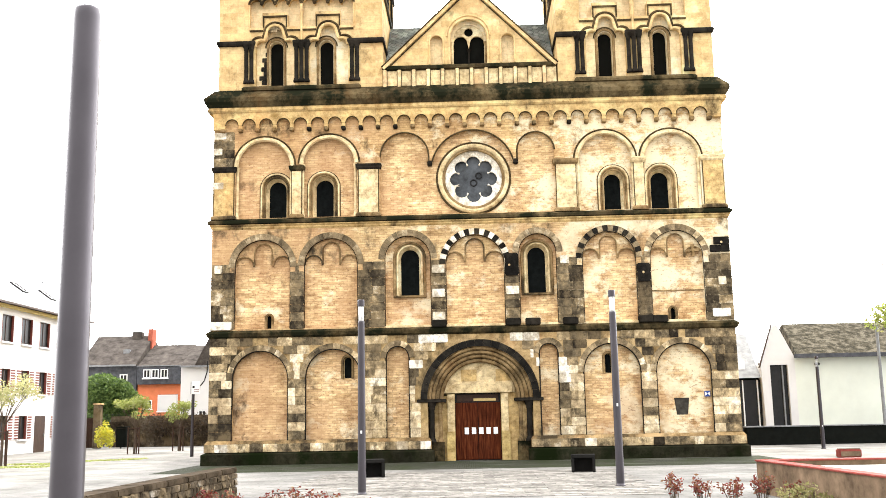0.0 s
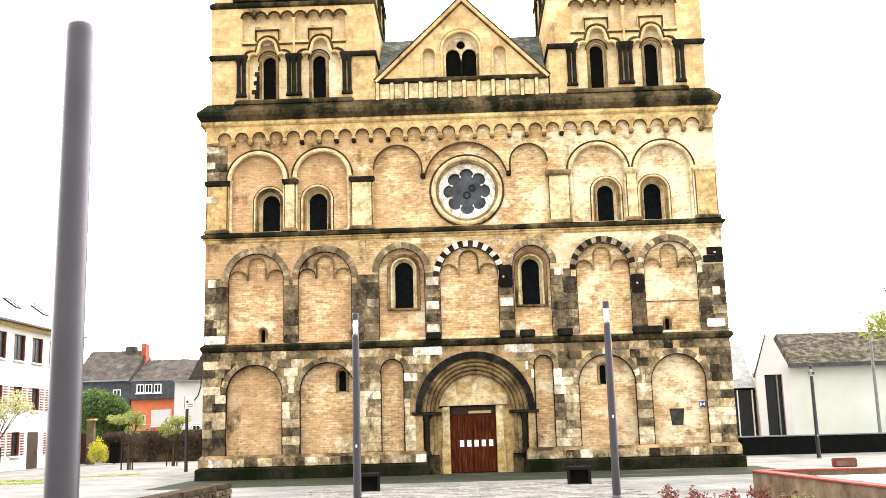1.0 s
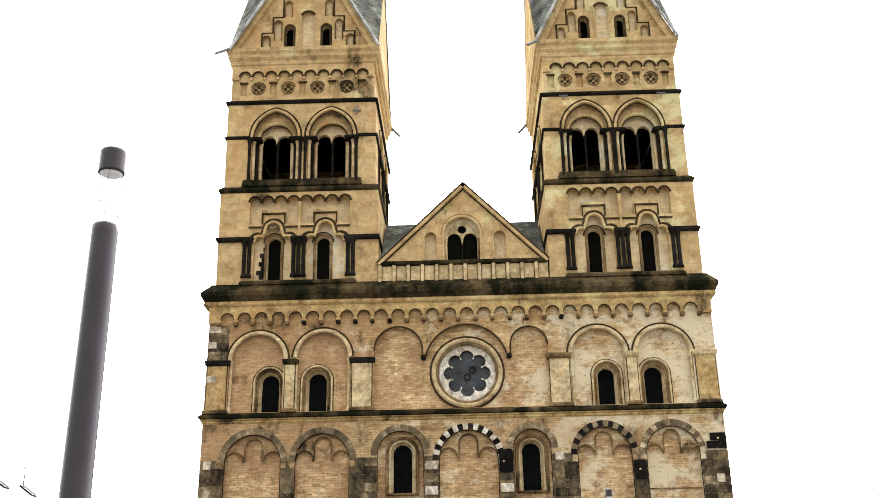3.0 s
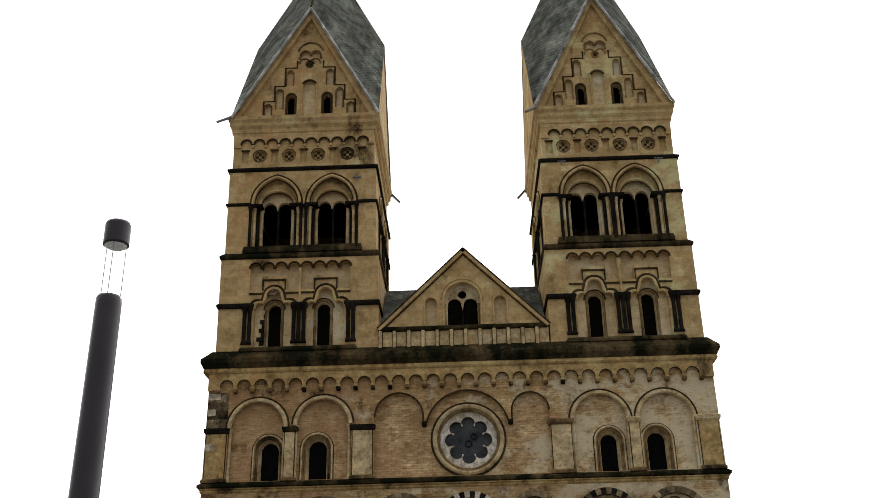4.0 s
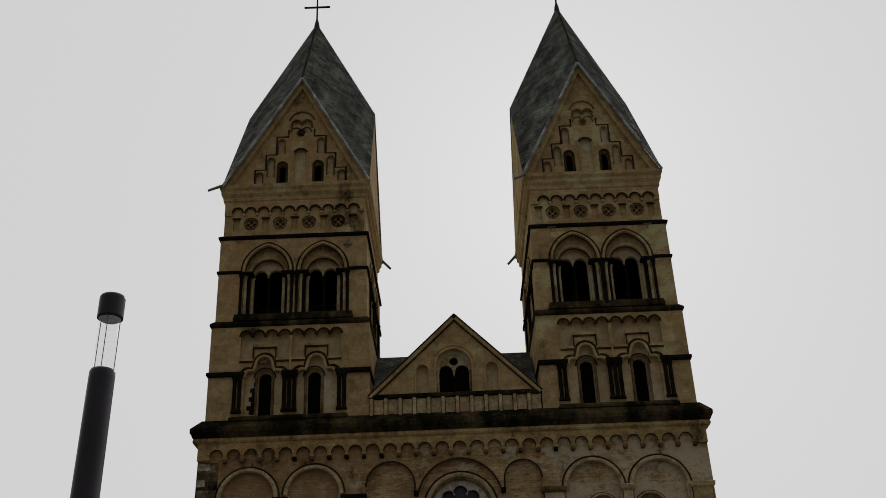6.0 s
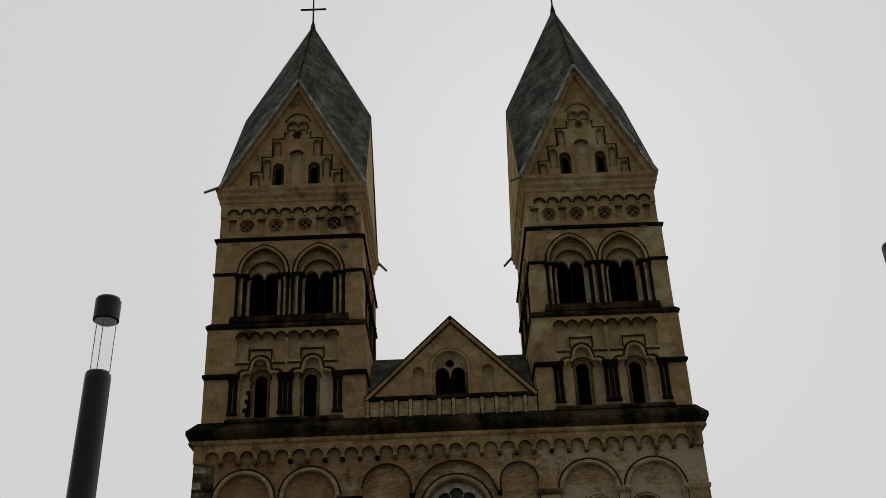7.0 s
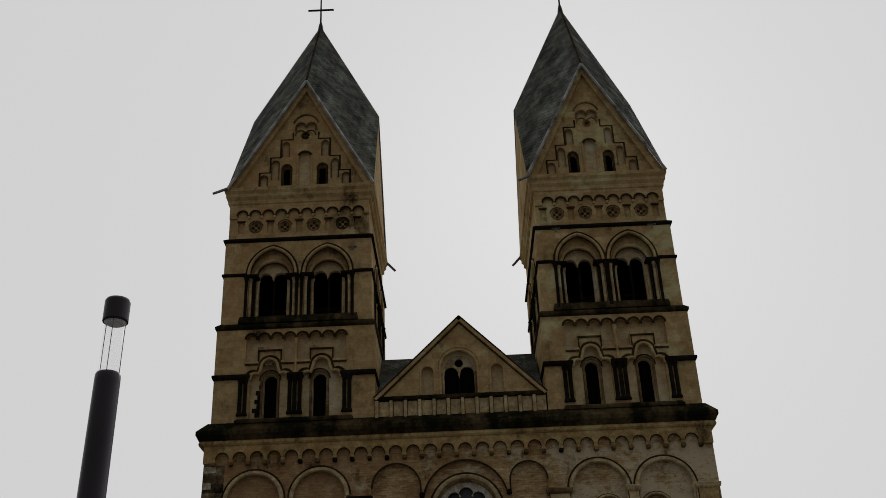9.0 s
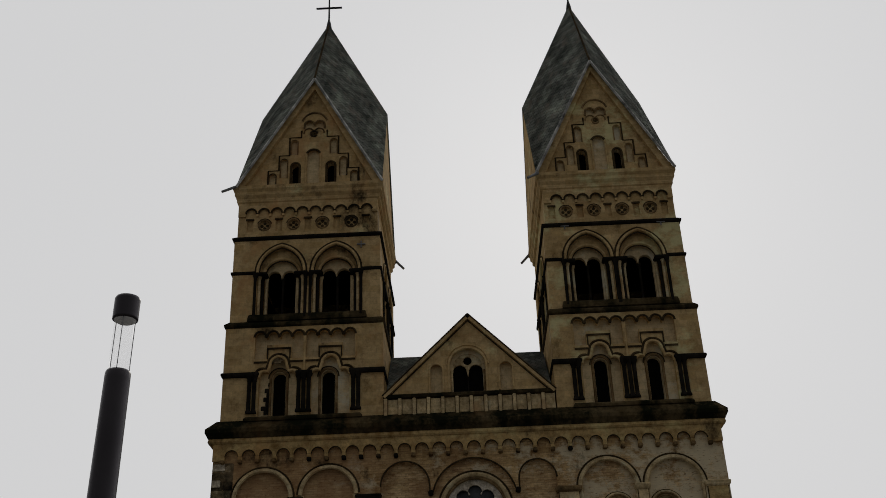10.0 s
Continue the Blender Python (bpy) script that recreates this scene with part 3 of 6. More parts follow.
S1 = [(-5.17, -4.76, 3.32, 4.22), (5.27, 5.64, 3.32, 4.15)]
part("niche_infill", slab([rect(X0, PX - 2.06, 0.9, 5.15), arch(*S1[0])], 0.29, 0.6), m_brick, church, "thin yellow tuff brick infill")
part("niche_infill", slab([rect(PX + 2.06, X1, 0.9, 5.15), arch(*S1[1]), [(7.98, 2.3), (8.58, 2.3), (8.5, 1.64), (8.06, 1.64)]], 0.29, 0.6), m_brick, church, "thin yellow tuff brick infill")
for s in S1:
    window(church, *s, 0.28, 0.5, 0.07)
part("blocked_window", slab([[(7.97, 2.31), (8.59, 2.31), (8.51, 1.63), (8.05, 1.63)]], 0.33, 0.42), simple("sooty_fill", (0.04, 0.036, 0.03), 0.9, 0, 0.6, 4), church, "dark grey blocked opening")
blk_cream = block_mesh("stone", pieces("cream_tuff_stone", [(0, (0.2, 0.15, 0.09)), (0.35, (0.4, 0.31, 0.19)), (0.7, (0.58, 0.49, 0.34)), (0.95, (0.7, 0.64, 0.52))], 0.57))

blk_lime = block_mesh("stone", pieces("lime_splashed_stone", [(0, (0.5, 0.44, 0.33)), (0.5, (0.68, 0.63, 0.53)), (0.9, (0.76, 0.73, 0.67))], 0.62))


def low_stones(x, z):
    """Black and brown basalt in the top courses and at the north end, cream tuff lower down."""
    u = rng.random()
    if 0.0 < abs(x - PX) - 1.3 < 2.2 and z > 3.0:
        return blk_lime if u < 0.68 else blk_mixed if u < 0.88 else blk_dark
    if 0.0 < abs(x - PX) - 2.0 < 1.3:
        return blk_cream if u < 0.6 else blk_mixed if u < 0.85 else blk_dark
    if z > 3.9 or (x > 9.4 and z > 3.4):
        return blk_dark if u < 0.72 else blk_mixed
    if x < -9.5:
        return blk_dark if u < 0.45 else blk_mixed if u < 0.75 else blk_cream
    return blk_cream if u < (0.6 if z < 2.8 else 0.3) else blk_mixed if u < 0.93 else blk_dark


courses(X0, X1, 0.96, 5.0, N1 + [(PX - PR, PX + PR, 0, PZ + PR)], 0.22, blk_mixed, wall1, rng, choose=low_stones)
for n in N1:
    r = (n[1] - n[0]) / 2
    arch_ring((n[0] + n[1]) / 2, n[3] - r, r + 0.005, r + 0.22, max(7, round(r * 13)), -0.03, 0.1, [m_vous, m_mixed, m_vous], wall1)
    # dark roll that paints the shade along the niche edge
    part("moulding", tube(arch(*n), 0.036, 0.02), m_basalt, wall1)
# portal
portal = part("portal", slab([[(PX - 2.06, 0), (PX - 2.06, PZ)] + arc(PX, PZ, 2.06, 180, 0, 28) + [(PX + 2.06, PZ), (PX + 2.06, 0), (1.14, 0), (1.14, 2.64), (-0.70, 2.64), (-0.70, 0)]], 0.62, 0.95), m_tuff, church, "stepped round-arched stone portal")
arch_ring(PX, PZ, 2.09, PR, 21, -0.07, 0.2, [m_black_stone], portal, close=0.99)
# the thin dark rolls paint the shade of the grooves between the archivolts
for r, y, t, m in ((2.02, 0.10, 0.075, m_trim), (1.94, 0.16, 0.035, m_line), (1.87, 0.2, 0.085, m_trim), (1.79, 0.27, 0.03, m_line), (1.72, 0.32, 0.085, m_trim), (1.635, 0.39, 0.03, m_line), (1.55, 0.44, 0.09, m_trim)):
    part("archivolt", tube(arc(PX, PZ, r, 180, 0, 32), t, y), m, portal)
for s in (-1, 1):
    for r, y, t, m in ((1.93, 0.14, 0.11, m_basalt), (1.62, 0.38, 0.1, m_trim)):
        column(PX + s * r, y, 0.75, PZ - 0.1, t, portal, m)
    ax = sorted((PX + s * 1.45, PX + s * 2.05))
    part("jamb", boxed(ax[0], ax[1], 0.3, 0.62, 0.0, 0.75), m_cornice, portal)
    part("jamb", boxed(PX + s * 1.78 - 0.1, PX + s * 1.78 + 0.1, 0.27, 0.62, 0.75, PZ - 0.1), m_tuff_low, portal)
    part("impost", soft_box(*sorted((PX + s * 1.35, PX + s * 2.5)), -0.09, 0.62, PZ - 0.1, PZ + 0.03, 0.02), m_basalt, portal)
    part("lower_jamb", soft_box(*sorted((0.22 + s * 0.93, 0.22 + s * 1.27)), 0.5, 0.63, 0.0, 1.15, 0.015), m_sand, portal, "yellowish stone door jamb")
    part("door_jamb", soft_box(*sorted((0.22 + s * 0.93, 0.22 + s * 1.22)), 0.53, 0.63, 1.15, 2.62, 0.015), m_pale, portal)
part("tympanum", slab([[(PX - 1.42, 2.67)] + arc(PX, PZ + 0.2, 1.4, 180, 0, 24) + [(PX + 1.42, 2.67)]], 0.58, 0.617), m_pale, portal)
part("lintel", slab([[(-1.12, 2.66), (-1.12, 2.95), (0.25, 3.12), (1.6, 2.95), (1.6, 2.66)]], 0.5, 0.63), m_pale, portal, "pale gabled stone lintel")
for i, (a, b) in enumerate(((-1.02, -0.45), (-0.43, 0.2), (0.22, 0.95), (0.97, 1.6))):
    part("tympanum_stone", soft_box(a, b, 0.56, 0.64, 3.12, 3.59, 0.006), m_tuff if i % 2 else m_pale, portal)
part("tympanum_stone", soft_box(-0.15, 0.7, 0.57, 0.64, 3.6, 3.86, 0.006), m_pale, portal)
door = part("door", boxed(-0.72, 1.16, 0.86, 0.92, 0.0, 2.66), m_iron, church, "red-brown double-leaf wooden door with white notices")
for a, b in ((-0.68, 0.21), (0.23, 1.12)):
    leaf = part("door_leaf", soft_box(a, b, 0.78, 0.86, 0.03, 2.28, 0.012), m_door, door)
    for k in range(4):
        w = (b - a) / 4
        part("board", soft_box(a + k * w + 0.006, a + (k + 1) * w - 0.006, 0.765, 0.79, 0.05, 2.26, 0.006), m_door, door)
part("transom", soft_box(-0.62, 1.06, 0.8, 0.86, 2.32, 2.6, 0.012), m_brown, door, "dark wooden transom panel")
part("transom_pane", boxed(0.05, 0.95, 0.79, 0.8, 2.34, 2.44), m_gold, door, "narrow pale yellowish strip of glass")
for i in range(5):
    part("notice", boxed(-0.33 + i * 0.29, -0.16 + i * 0.29, 0.755, 0.764, 1.03, 1.29), m_paper, door, "white paper notice")
sg = part("sign", boxed(9.18, 9.4, 0.23, 0.285, 2.33, 2.55), m_blue, church, "small blue and white enamel sign")

for s in (-1, 1):
    part("emblem", slab([[(9.29, 2.44), (9.29 + s * 0.09, 2.52), (9.29 + s * 0.09, 2.36)]], 0.222, 0.229), m_paper, sg, "white triangle on the enamel sign")

# string course one
part("string_course", stack(X0, X1, 0.0, DEPTH, [(0.0, 4.98), (0.10, 5.06), (0.14, 5.2), (0.03, 5.3)]), m_cornice, church, "dark weathered stone string course")

# storey two
N2 = [(-9.54, -7.26, 5.36, 9.0), (-6.70, -4.51, 5.36, 9.0), (-3.42, -1.54, 5.36, 9.03), (-0.95, 1.43, 5.36, 9.02), (2.01, 3.54, 5.36, 9.0), (4.56, 6.73, 5.36, 9.02), (7.28, 9.42, 5.36, 9.0)]
wall2 = part("storey_wall", slab([rect(X0, X1, 5.28, 9.6)] + [arch(*n) for n in N2], 0.0, 0.16), m_mid_brick, church, "second storey with dark stone piers and brick niches")
lobed = [trefoil(n[0], n[1], 5.36, 7.93, 8.33, 8.87) for i, n in enumerate(N2) if i not in (2, 4)]
part("lobed_arch_plate", slab([rect(X0, X1, 5.28, 9.6)] + lobed + [arch(N2[2][0] - 0.01, N2[2][1] + 0.01, 5.36, 9.04), arch(N2[4][0] - 0.01, N2[4][1] + 0.01, 5.36, 9.01)], 0.163, 0.28), m_mid_brick, church)
W2 = [(-3.04, -1.80, 6.6, 8.78), (2.15, 3.36, 6.6, 8.76)]
SL = [(-8.29, -8.02, 5.36, 5.95), (8.0, 8.27, 5.36, 5.92)]
part("niche_infill", slab([rect(X0, X1, 5.28, 9.6)] + [arch(*w) for w in W2 + SL], 0.283, 0.6), m_brick, church, "thin yellow tuff brick infill")
for l in lobed:
    part("moulding", tube(l[1:-1], 0.03, 0.16), m_trim, wall2)
for w in W2:
    wi = window(church, *w, 0.28, 0.62, 0.27)
    part("moulding", tube(arch(w[0] + 0.12, w[1] - 0.12, w[2], w[3] - 0.12), 0.04, 0.3), m_pale, wi)
    part("sill", soft_box(w[0] - 0.05, w[1] + 0.05, 0.14, 0.5, w[2] - 0.09, w[2], 0.02), m_trim, wi)
for s in SL:
    window(church, *s, 0.28, 0.5, 0.03)
part("ledge", boxed(7.29, 9.41, 0.25, 0.29, 6.56, 6.6), m_trim, wall2)
relief = part("relief", boxed(8.98, 9.1, 0.1, 0.164, 7.92, 8.42), m_trim, wall2, "small worn cross relief")
for a, b in ((8.78, 8.978), (9.102, 9.3)):
    part("arm", boxed(a, b, 0.11, 0.164, 8.13, 8.24), m_trim, relief)
for x, z in ((1.62, 7.72), (6.98, 7.3), (10.15, 8.45)):
    part("putlog_plug", lathe(0, 0, [(0.05, 0.0), (0.04, 0.02)], 8, m=Matrix.Translation((x, -0.086, z)) @ pose(0, 0, 0, 90)), m_pale, wall2)
courses(X0, X1, 5.32, 8.0, N2, 0.2, blk_dark, wall2, rng)
for i, n in enumerate(N2):
    r = (n[1] - n[0]) / 2
    mats = {3: [m_black_stone, m_white_stone], 5: [m_black_stone, m_vous], 6: [m_vous, m_mixed]}.get(i, [m_vous])
    # dark roll in place of the shade at the niche border
    part("moulding", tube(arch(*n), 0.03, 0.03), m_basalt, wall2)
    arch_ring((n[0] + n[1]) / 2, n[3] - r, r + 0.005, r + 0.25, max(11, round(r * 17)), -0.035, 0.1, mats, wall2)
for x, z, w in ((-1.25, 7.63, 0.5), (-1.25, 6.65, 0.5), (-1.25, 5.72, 0.5), (1.72, 6.7, 0.52), (-10.05, 5.5, 0.85), (10.0, 5.62, 0.7), (3.85, 7.9, 0.35), (-10.2, 7.8, 0.3), (10.1, 6.9, 0.3)):
    shared("stone", blk_white, wall2, Matrix.LocRotScale((x, -0.045, z), None, (w, 0.08, 0.33)))
blk_black = block_mesh("stone", m_black_stone)
blk_sooty = block_mesh("stone", m_vous)
for x, z, w, h in ((1.72, 7.75, 0.55, 0.9), (7.0, 7.3, 0.5, 0.75), (10.16, 8.52, 0.62, 0.3), (9.9, 8.2, 0.42, 0.28), (10.3, 8.21, 0.34, 0.3)):
    shared("stone", blk_black, wall2, Matrix.LocRotScale((x, -0.045, z), None, (w, 0.08, h)))
# corbel stones of the sill band
for x in (-1.25, 1.72, 2.5, 4.0, 6.98, 7.55):
    part("sill_block", soft_box(x - 0.3, x + 0.3, -0.2, 0.05, 5.28, 5.56, 0.03), m_basalt, wall2)
for a, b in ((-3.4, -1.55), (-0.95, 1.4), (2.2, 3.5), (4.6, 6.7), (7.6, 9.4)):
    part("sill_band", soft_box(a, b, -0.09, 0.28, 5.28, 5.38, 0.02), m_pale, wall2)

part("string_course", stack(X0, X1, 0.0, DEPTH, [(0.07, 9.642), (0.16, 9.68), (0.16, 9.78), (0.02, 9.88)]), m_cornice, church, "dark weathered stone string course")
part("string_course_bed", stack(X0, X1, 0.0, DEPTH, [(0.0, 9.44), (0.05, 9.5), (0.05, 9.56), (0.1, 9.6), (0.1, 9.64)]), m_tuff, church)

# storey three: blind arcades and the rose window
A3 = [(-9.56, -7.19, 9.9, 13.26), (-6.85, -4.53, 9.9, 13.30), (4.50, 6.86, 9.9, 13.17), (7.17, 9.53, 9.9, 13.15)]
RX, RZ = 0.27, 11.40
mid = [(-3.57, 9.9), (-3.57, 12.4)] + arc(-2.56, 12.38, 1.0, 180, 0, 16) + [(-1.56, 12.1), (-1.47, 12.1)] + arc(0.25, 11.7, 1.72, 166, 14, 24) + [(1.97, 12.1), (2.08, 12.1)] + arc(2.85, 12.5, 0.77, 180, 0, 16) + [(3.62, 9.9)]
wall3 = part("storey_wall", slab([rect(X0, X1, 9.85, 14.5)] + [arch(*n) for n in A3] + [mid], 0.0, 0.2), m_wall_brick, church, "third storey of yellow tuff with blind arcades")
W3 = [(-8.47, -7.32, 9.9, 11.75), (-6.51, -5.35, 9.9, 11.78), (5.44, 6.54, 9.9, 11.72), (7.36, 8.5, 9.9, 11.74)]
part("niche_infill", slab([rect(X0, X1, 9.85, 14.5)] + [arch(*w) for w in W3] + [arc(RX, RZ, 1.3, 0, 348.75, 31)], 0.203, 0.6), m_brick_high, church, "thin yellow tuff brick infill")
for i, w in enumerate(W3):
    wi = window(church, *w, 0.2, 0.6, 0.24)
    part("outer_moulding", tube(arch(w[0] - 0.04, w[1] + 0.04, w[2], w[3] + 0.04), 0.045, 0.17), m_pale, wi)
    part("dark_roll", tube(arch(w[0] - 0.1, w[1] + 0.1, w[2], w[3] + 0.1), 0.022, 0.19), m_line, wi)
    part("moulding", tube(arch(w[0] + 0.1, w[1] - 0.1, w[2], w[3] - 0.1), 0.04, 0.22), m_trim, wi)
for i, n in enumerate(A3):
    r = (n[1] - n[0]) / 2
    part("arch_moulding", tube(arc((n[0] + n[1]) / 2, n[3] - r, r - 0.02, 180, 0, 24), 0.09, -0.02), m_pale, wall3)
    part("label_moulding", tube(arc((n[0] + n[1]) / 2, n[3] - r, r + 0.11, 178, 2, 24), 0.035, -0.01), m_line, wall3)
    for x in (n[0] + 0.07, n[1] - 0.07):
        part("shaft", lathe(x, 0.06, [(0.085, 9.9), (0.085, 10.02), (0.06, 10.08), (0.06, n[3] - r - 0.2), (0.11, n[3] - r)], 8), m_pale, wall3)
part("moulding", tube(mid[1:-1], 0.035, 0.0), m_line, wall3)
for x in (-1.52, 2.02):
    part("corbel", soft_box(x - 0.1, x + 0.1, -0.06, 0.21, 11.95, 12.15, 0.03), m_basalt, wall3)
for x, m in ((-4.05, m_basalt), (4.05, m_trim), (-7.02, m_cornice), (7.02, m_pale), (-10.03, m_basalt), (10.02, m_pale)):
    w = 0.26 if abs(abs(x) - 7.02) < 0.1 else 0.46
    part("pilaster", soft_box(x - w + 0.05, x + w - 0.05, -0.06, 0.05, 9.88, 11.85, 0.015), m_pale if abs(x) < 9 else m_tuff, wall3)
    for s in (-1, 1):
        part("edge_roll", lathe(x + s * (w - 0.06), -0.02, [(0.03, 10.04), (0.03, 11.85)], 6), m_line, wall3)
    part("capital", stack(x - w, x + w, -0.06, 0.2, [(0.0, 11.85), (0.05, 11.92), (0.07, 12.06), (0.0, 12.1)]), m, wall3)
    part("base", stack(x - w, x + w, -0.06, 0.2, [(0.05, 9.88), (0.05, 9.98), (0.0, 10.04)]), m_trim, wall3)
courses(X0, -9.62, 12.1, 13.6, [], 0.2, blk_dark, wall3, rng)
courses(X0, -9.75, 10.6, 11.8, [], 0.2, blk_dark, wall3, rng)
for x, z, w in ((-10.22, 13.42, 0.5), (-10.3, 12.75, 0.34), (-10.25, 11.3, 0.4)):
    shared("stone", blk_white, wall3, Matrix.LocRotScale((x, -0.025, z), None, (w, 0.08, 0.28)))
# rose
rose = part("rose_window", tube(arc(RX, RZ, 1.38, 0, 355, 71), 0.1, 0.17, closed=True, sides=8), m_pale, church, "round eight-lobed rose window")
part("ring", tube(arc(RX, RZ, 1.24, 0, 355, 71), 0.07, 0.22, closed=True), m_trim, rose)
part("ring", tube(arc(RX, RZ, 1.5, 0, 355, 71), 0.05, 0.17, closed=True), m_line, rose)
foil = []
for k in range(8):
    c = radians(45 * k + 90)
    foil += arc(RX + 0.68 * math.cos(c), RZ + 0.68 * math.sin(c), 0.295, 45 * k + 90 - 112, 45 * k + 90 + 112, 9)
part("tracery", slab([arc(RX, RZ, 1.26, 0, 348.75, 31), foil], 0.3, 0.42), m_white_stone, rose, "pale eight-lobed tracery plate")
part("glass", slab([arc(RX, RZ, 1.2, 0, 350, 35)], 0.5, 0.53), m_rose_glass, rose, "grey leaded glass")
part("hub", tube(arc(RX, RZ - 0.12, 0.13, 0, 330, 11), 0.03, 0.48, closed=True), m_iron, rose)
part("hub", tube(arc(RX + 0.22, RZ + 0.18, 0.12, 0, 330, 11), 0.03, 0.48, closed=True), m_iron, rose)


def frieze(x0, x1, z0, z1, n, y0, y1, gap=0.08, ends=(0.0, 0.0)):
    """A round-arch frieze: a plate whose lower edge is a row of small arches."""
    w = (x1 - x0) / n
    pts = [(x0 - ends[0], z1), (x0 - ends[0], z0)]
    for i in range(n):
        a = x0 + i * w
        r = (w - gap) / 2
        pts += [(a + gap / 2, z0)] + arc(a + w / 2, z0 + 0.02 + (z1 - z0) * 0.2, r, 180, 0, 8) + [(a + w - gap / 2, z0)]
    pts += [(x1 + ends[1], z0), (x1 + ends[1], z1)]
    return slab([pts], y0, y1)


def frieze_line(x0, x1, z0, z1, n, y, r, gap):
    """The lower lip of a frieze: a dark roll painting the shade under its arches."""
    w, pts = (x1 - x0) / n, []
    for i in range(n):
        a = x0 + i * w
        pts += arc(a + w / 2, z0 + 0.02 + (z1 - z0) * 0.2, (w - gap) / 2, 180, 0, 8)
    return tube(pts, r, y, sides=4)


fr = part("arch_frieze", frieze(X0 + 0.42, X1 - 0.51, 13.66, 14.42, 28, -0.17, 0.0, 0.16, (0.42, 0.51)), m_tuff, church)
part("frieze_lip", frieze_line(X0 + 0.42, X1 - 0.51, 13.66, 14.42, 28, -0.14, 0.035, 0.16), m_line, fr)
cor = bpy.data.meshes.new("corbel")
bmc = soft_box(-0.085, 0.085, -0.26, 0.02, -0.1, 0.04, 0.02)
bmc.to_mesh(cor), bmc.free(), cor.materials.append(m_trim)
cor_dark = cor.copy()
cor_dark.materials[0] = m_basalt
for i in range(29):
    shared("corbel", cor_dark if rng.random() < 0.25 else cor, fr, pose(X0 + 0.42 + i * (X1 - X0 - 0.93) / 28, 0, 13.64))
part("cornice", stack(X0, X1, 0.0, DEPTH, [(0.2, 14.38), (0.24, 14.46), (0.2, 14.62)]), m_tuff, church)
part("cornice", stack(X0, X1, 0.0, DEPTH, [(0.24, 14.6), (0.3, 14.72), (0.36, 14.82), (0.36, 14.98), (-0.02, 15.42)]), m_cornice, church, "mossy dark projecting main cornice")
# body behind the front and plain nave
part("front_body", boxed(X0 + 0.02, X1 - 0.02, 0.98, DEPTH, 0.0, 14.9), m_tuff_low, church)
part("nave", boxed(-7.5, 7.7, DEPTH + 0.01, 46, 0.0, 14.0), m_tuff_low, church)
bm = bmesh.new()
vs = [bm.verts.new(c) for c in ((-7.8, DEPTH + 0.02, 13.9), (8.0, DEPTH + 0.02, 13.9), (0.1, DEPTH + 0.02, 19.0), (-7.8, 46.2, 13.9), (8.0, 46.2, 13.9), (0.1, 46.2, 19.0))]
for f in ((0, 1, 2), (3, 5, 4), (0, 2, 5, 3), (1, 4, 5, 2), (0, 3, 4, 1)):
    bm.faces.new([vs[i] for i in f])
part("nave_roof", bm, m_slate, church)

# middle gable between the towers
GX0, GX1, GZ, GT, GXM = -3.40, 3.84, 16.3, 19.92, 0.3
part("parapet", boxed(GX0, GX1, 0.12, 0.6, 15.0, 16.2), m_pale, church)
for i in range(12):
    x = -3.34 + i * 0.607
    strip = part("pilaster_strip", soft_box(x - 0.075, x + 0.075, -0.02, 0.14, 15.2, 16.12, 0.02), m_pale, church)
    # thin dark lines paint the shadow on both sides of the raised strip
    for s in (-1, 1):
        part("joint", boxed(*sorted((x + s * 0.076, x + s * 0.1)), 0.09, 0.125, 15.2, 16.12), m_line, strip)
part("gable_sill", stack(GX0 + 0.05, GX1 - 0.05, 0.12, 0.6, [(0.0, 16.1), (0.1, 16.16), (0.1, 16.26), (0.0, 16.34)]), m_cornice, church)
gab_w = (-0.62, 1.02, 16.34, 18.35)
gable = part("gable_wall", slab([[(GX0 + 0.1, 16.3), (GXM, GT - 0.12), (GX1 - 0.1, 16.3)], arch(*gab_w), arch(-1.46, -0.86, 16.36, 17.66), arch(1.54, 2.14, 16.36, 17.66)], 0.15, 0.4), m_tower, church, "stone gable with a two-light window")
part("gable_field", slab([[(GX0 + 0.3, 16.31), (GXM, GT - 0.4), (GX1 - 0.3, 16.31)], arch(-0.44, 0.86, 16.34, 18.17)], 0.403, 0.6), m_field, church)
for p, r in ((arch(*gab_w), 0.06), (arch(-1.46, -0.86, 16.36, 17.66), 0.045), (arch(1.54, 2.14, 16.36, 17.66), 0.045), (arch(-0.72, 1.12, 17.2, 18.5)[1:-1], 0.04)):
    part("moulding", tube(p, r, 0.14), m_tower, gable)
    # dark roll that paints the shadow line of the moulding
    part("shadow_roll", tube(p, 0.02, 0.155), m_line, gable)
lights = [(-0.44, 16.34)] + arc(-0.14, 17.38, 0.3, 180, 0, 10) + [(0.21, 17.12)] + arc(0.56, 17.38, 0.3, 180, 0, 10) + [(0.86, 16.34)]
tw = part("window", slab([arch(-0.5, 0.92, 16.34, 18.2), lights, arc(0.21, 17.86, 0.19, 0, 330, 11)], 0.46, 0.56), m_pale, gable, "two round-headed lights under a small oculus")
part("shaft", lathe(0.21, 0.56, [(0.045, 16.34), (0.035, 16.5), (0.035, 16.95), (0.09, 17.14)], 8), m_basalt, tw)
for x in (-0.5, 0.92):
    part("shaft", lathe(x, 0.42, [(0.075, 16.34), (0.055, 16.5), (0.055, 17.2), (0.09, 17.4)], 8), m_pale if x < 0 else m_trim, tw)
part("pane", slab([arch(-0.5, 0.92, 16.34, 18.2)], 0.64, 0.66), m_dark, tw)
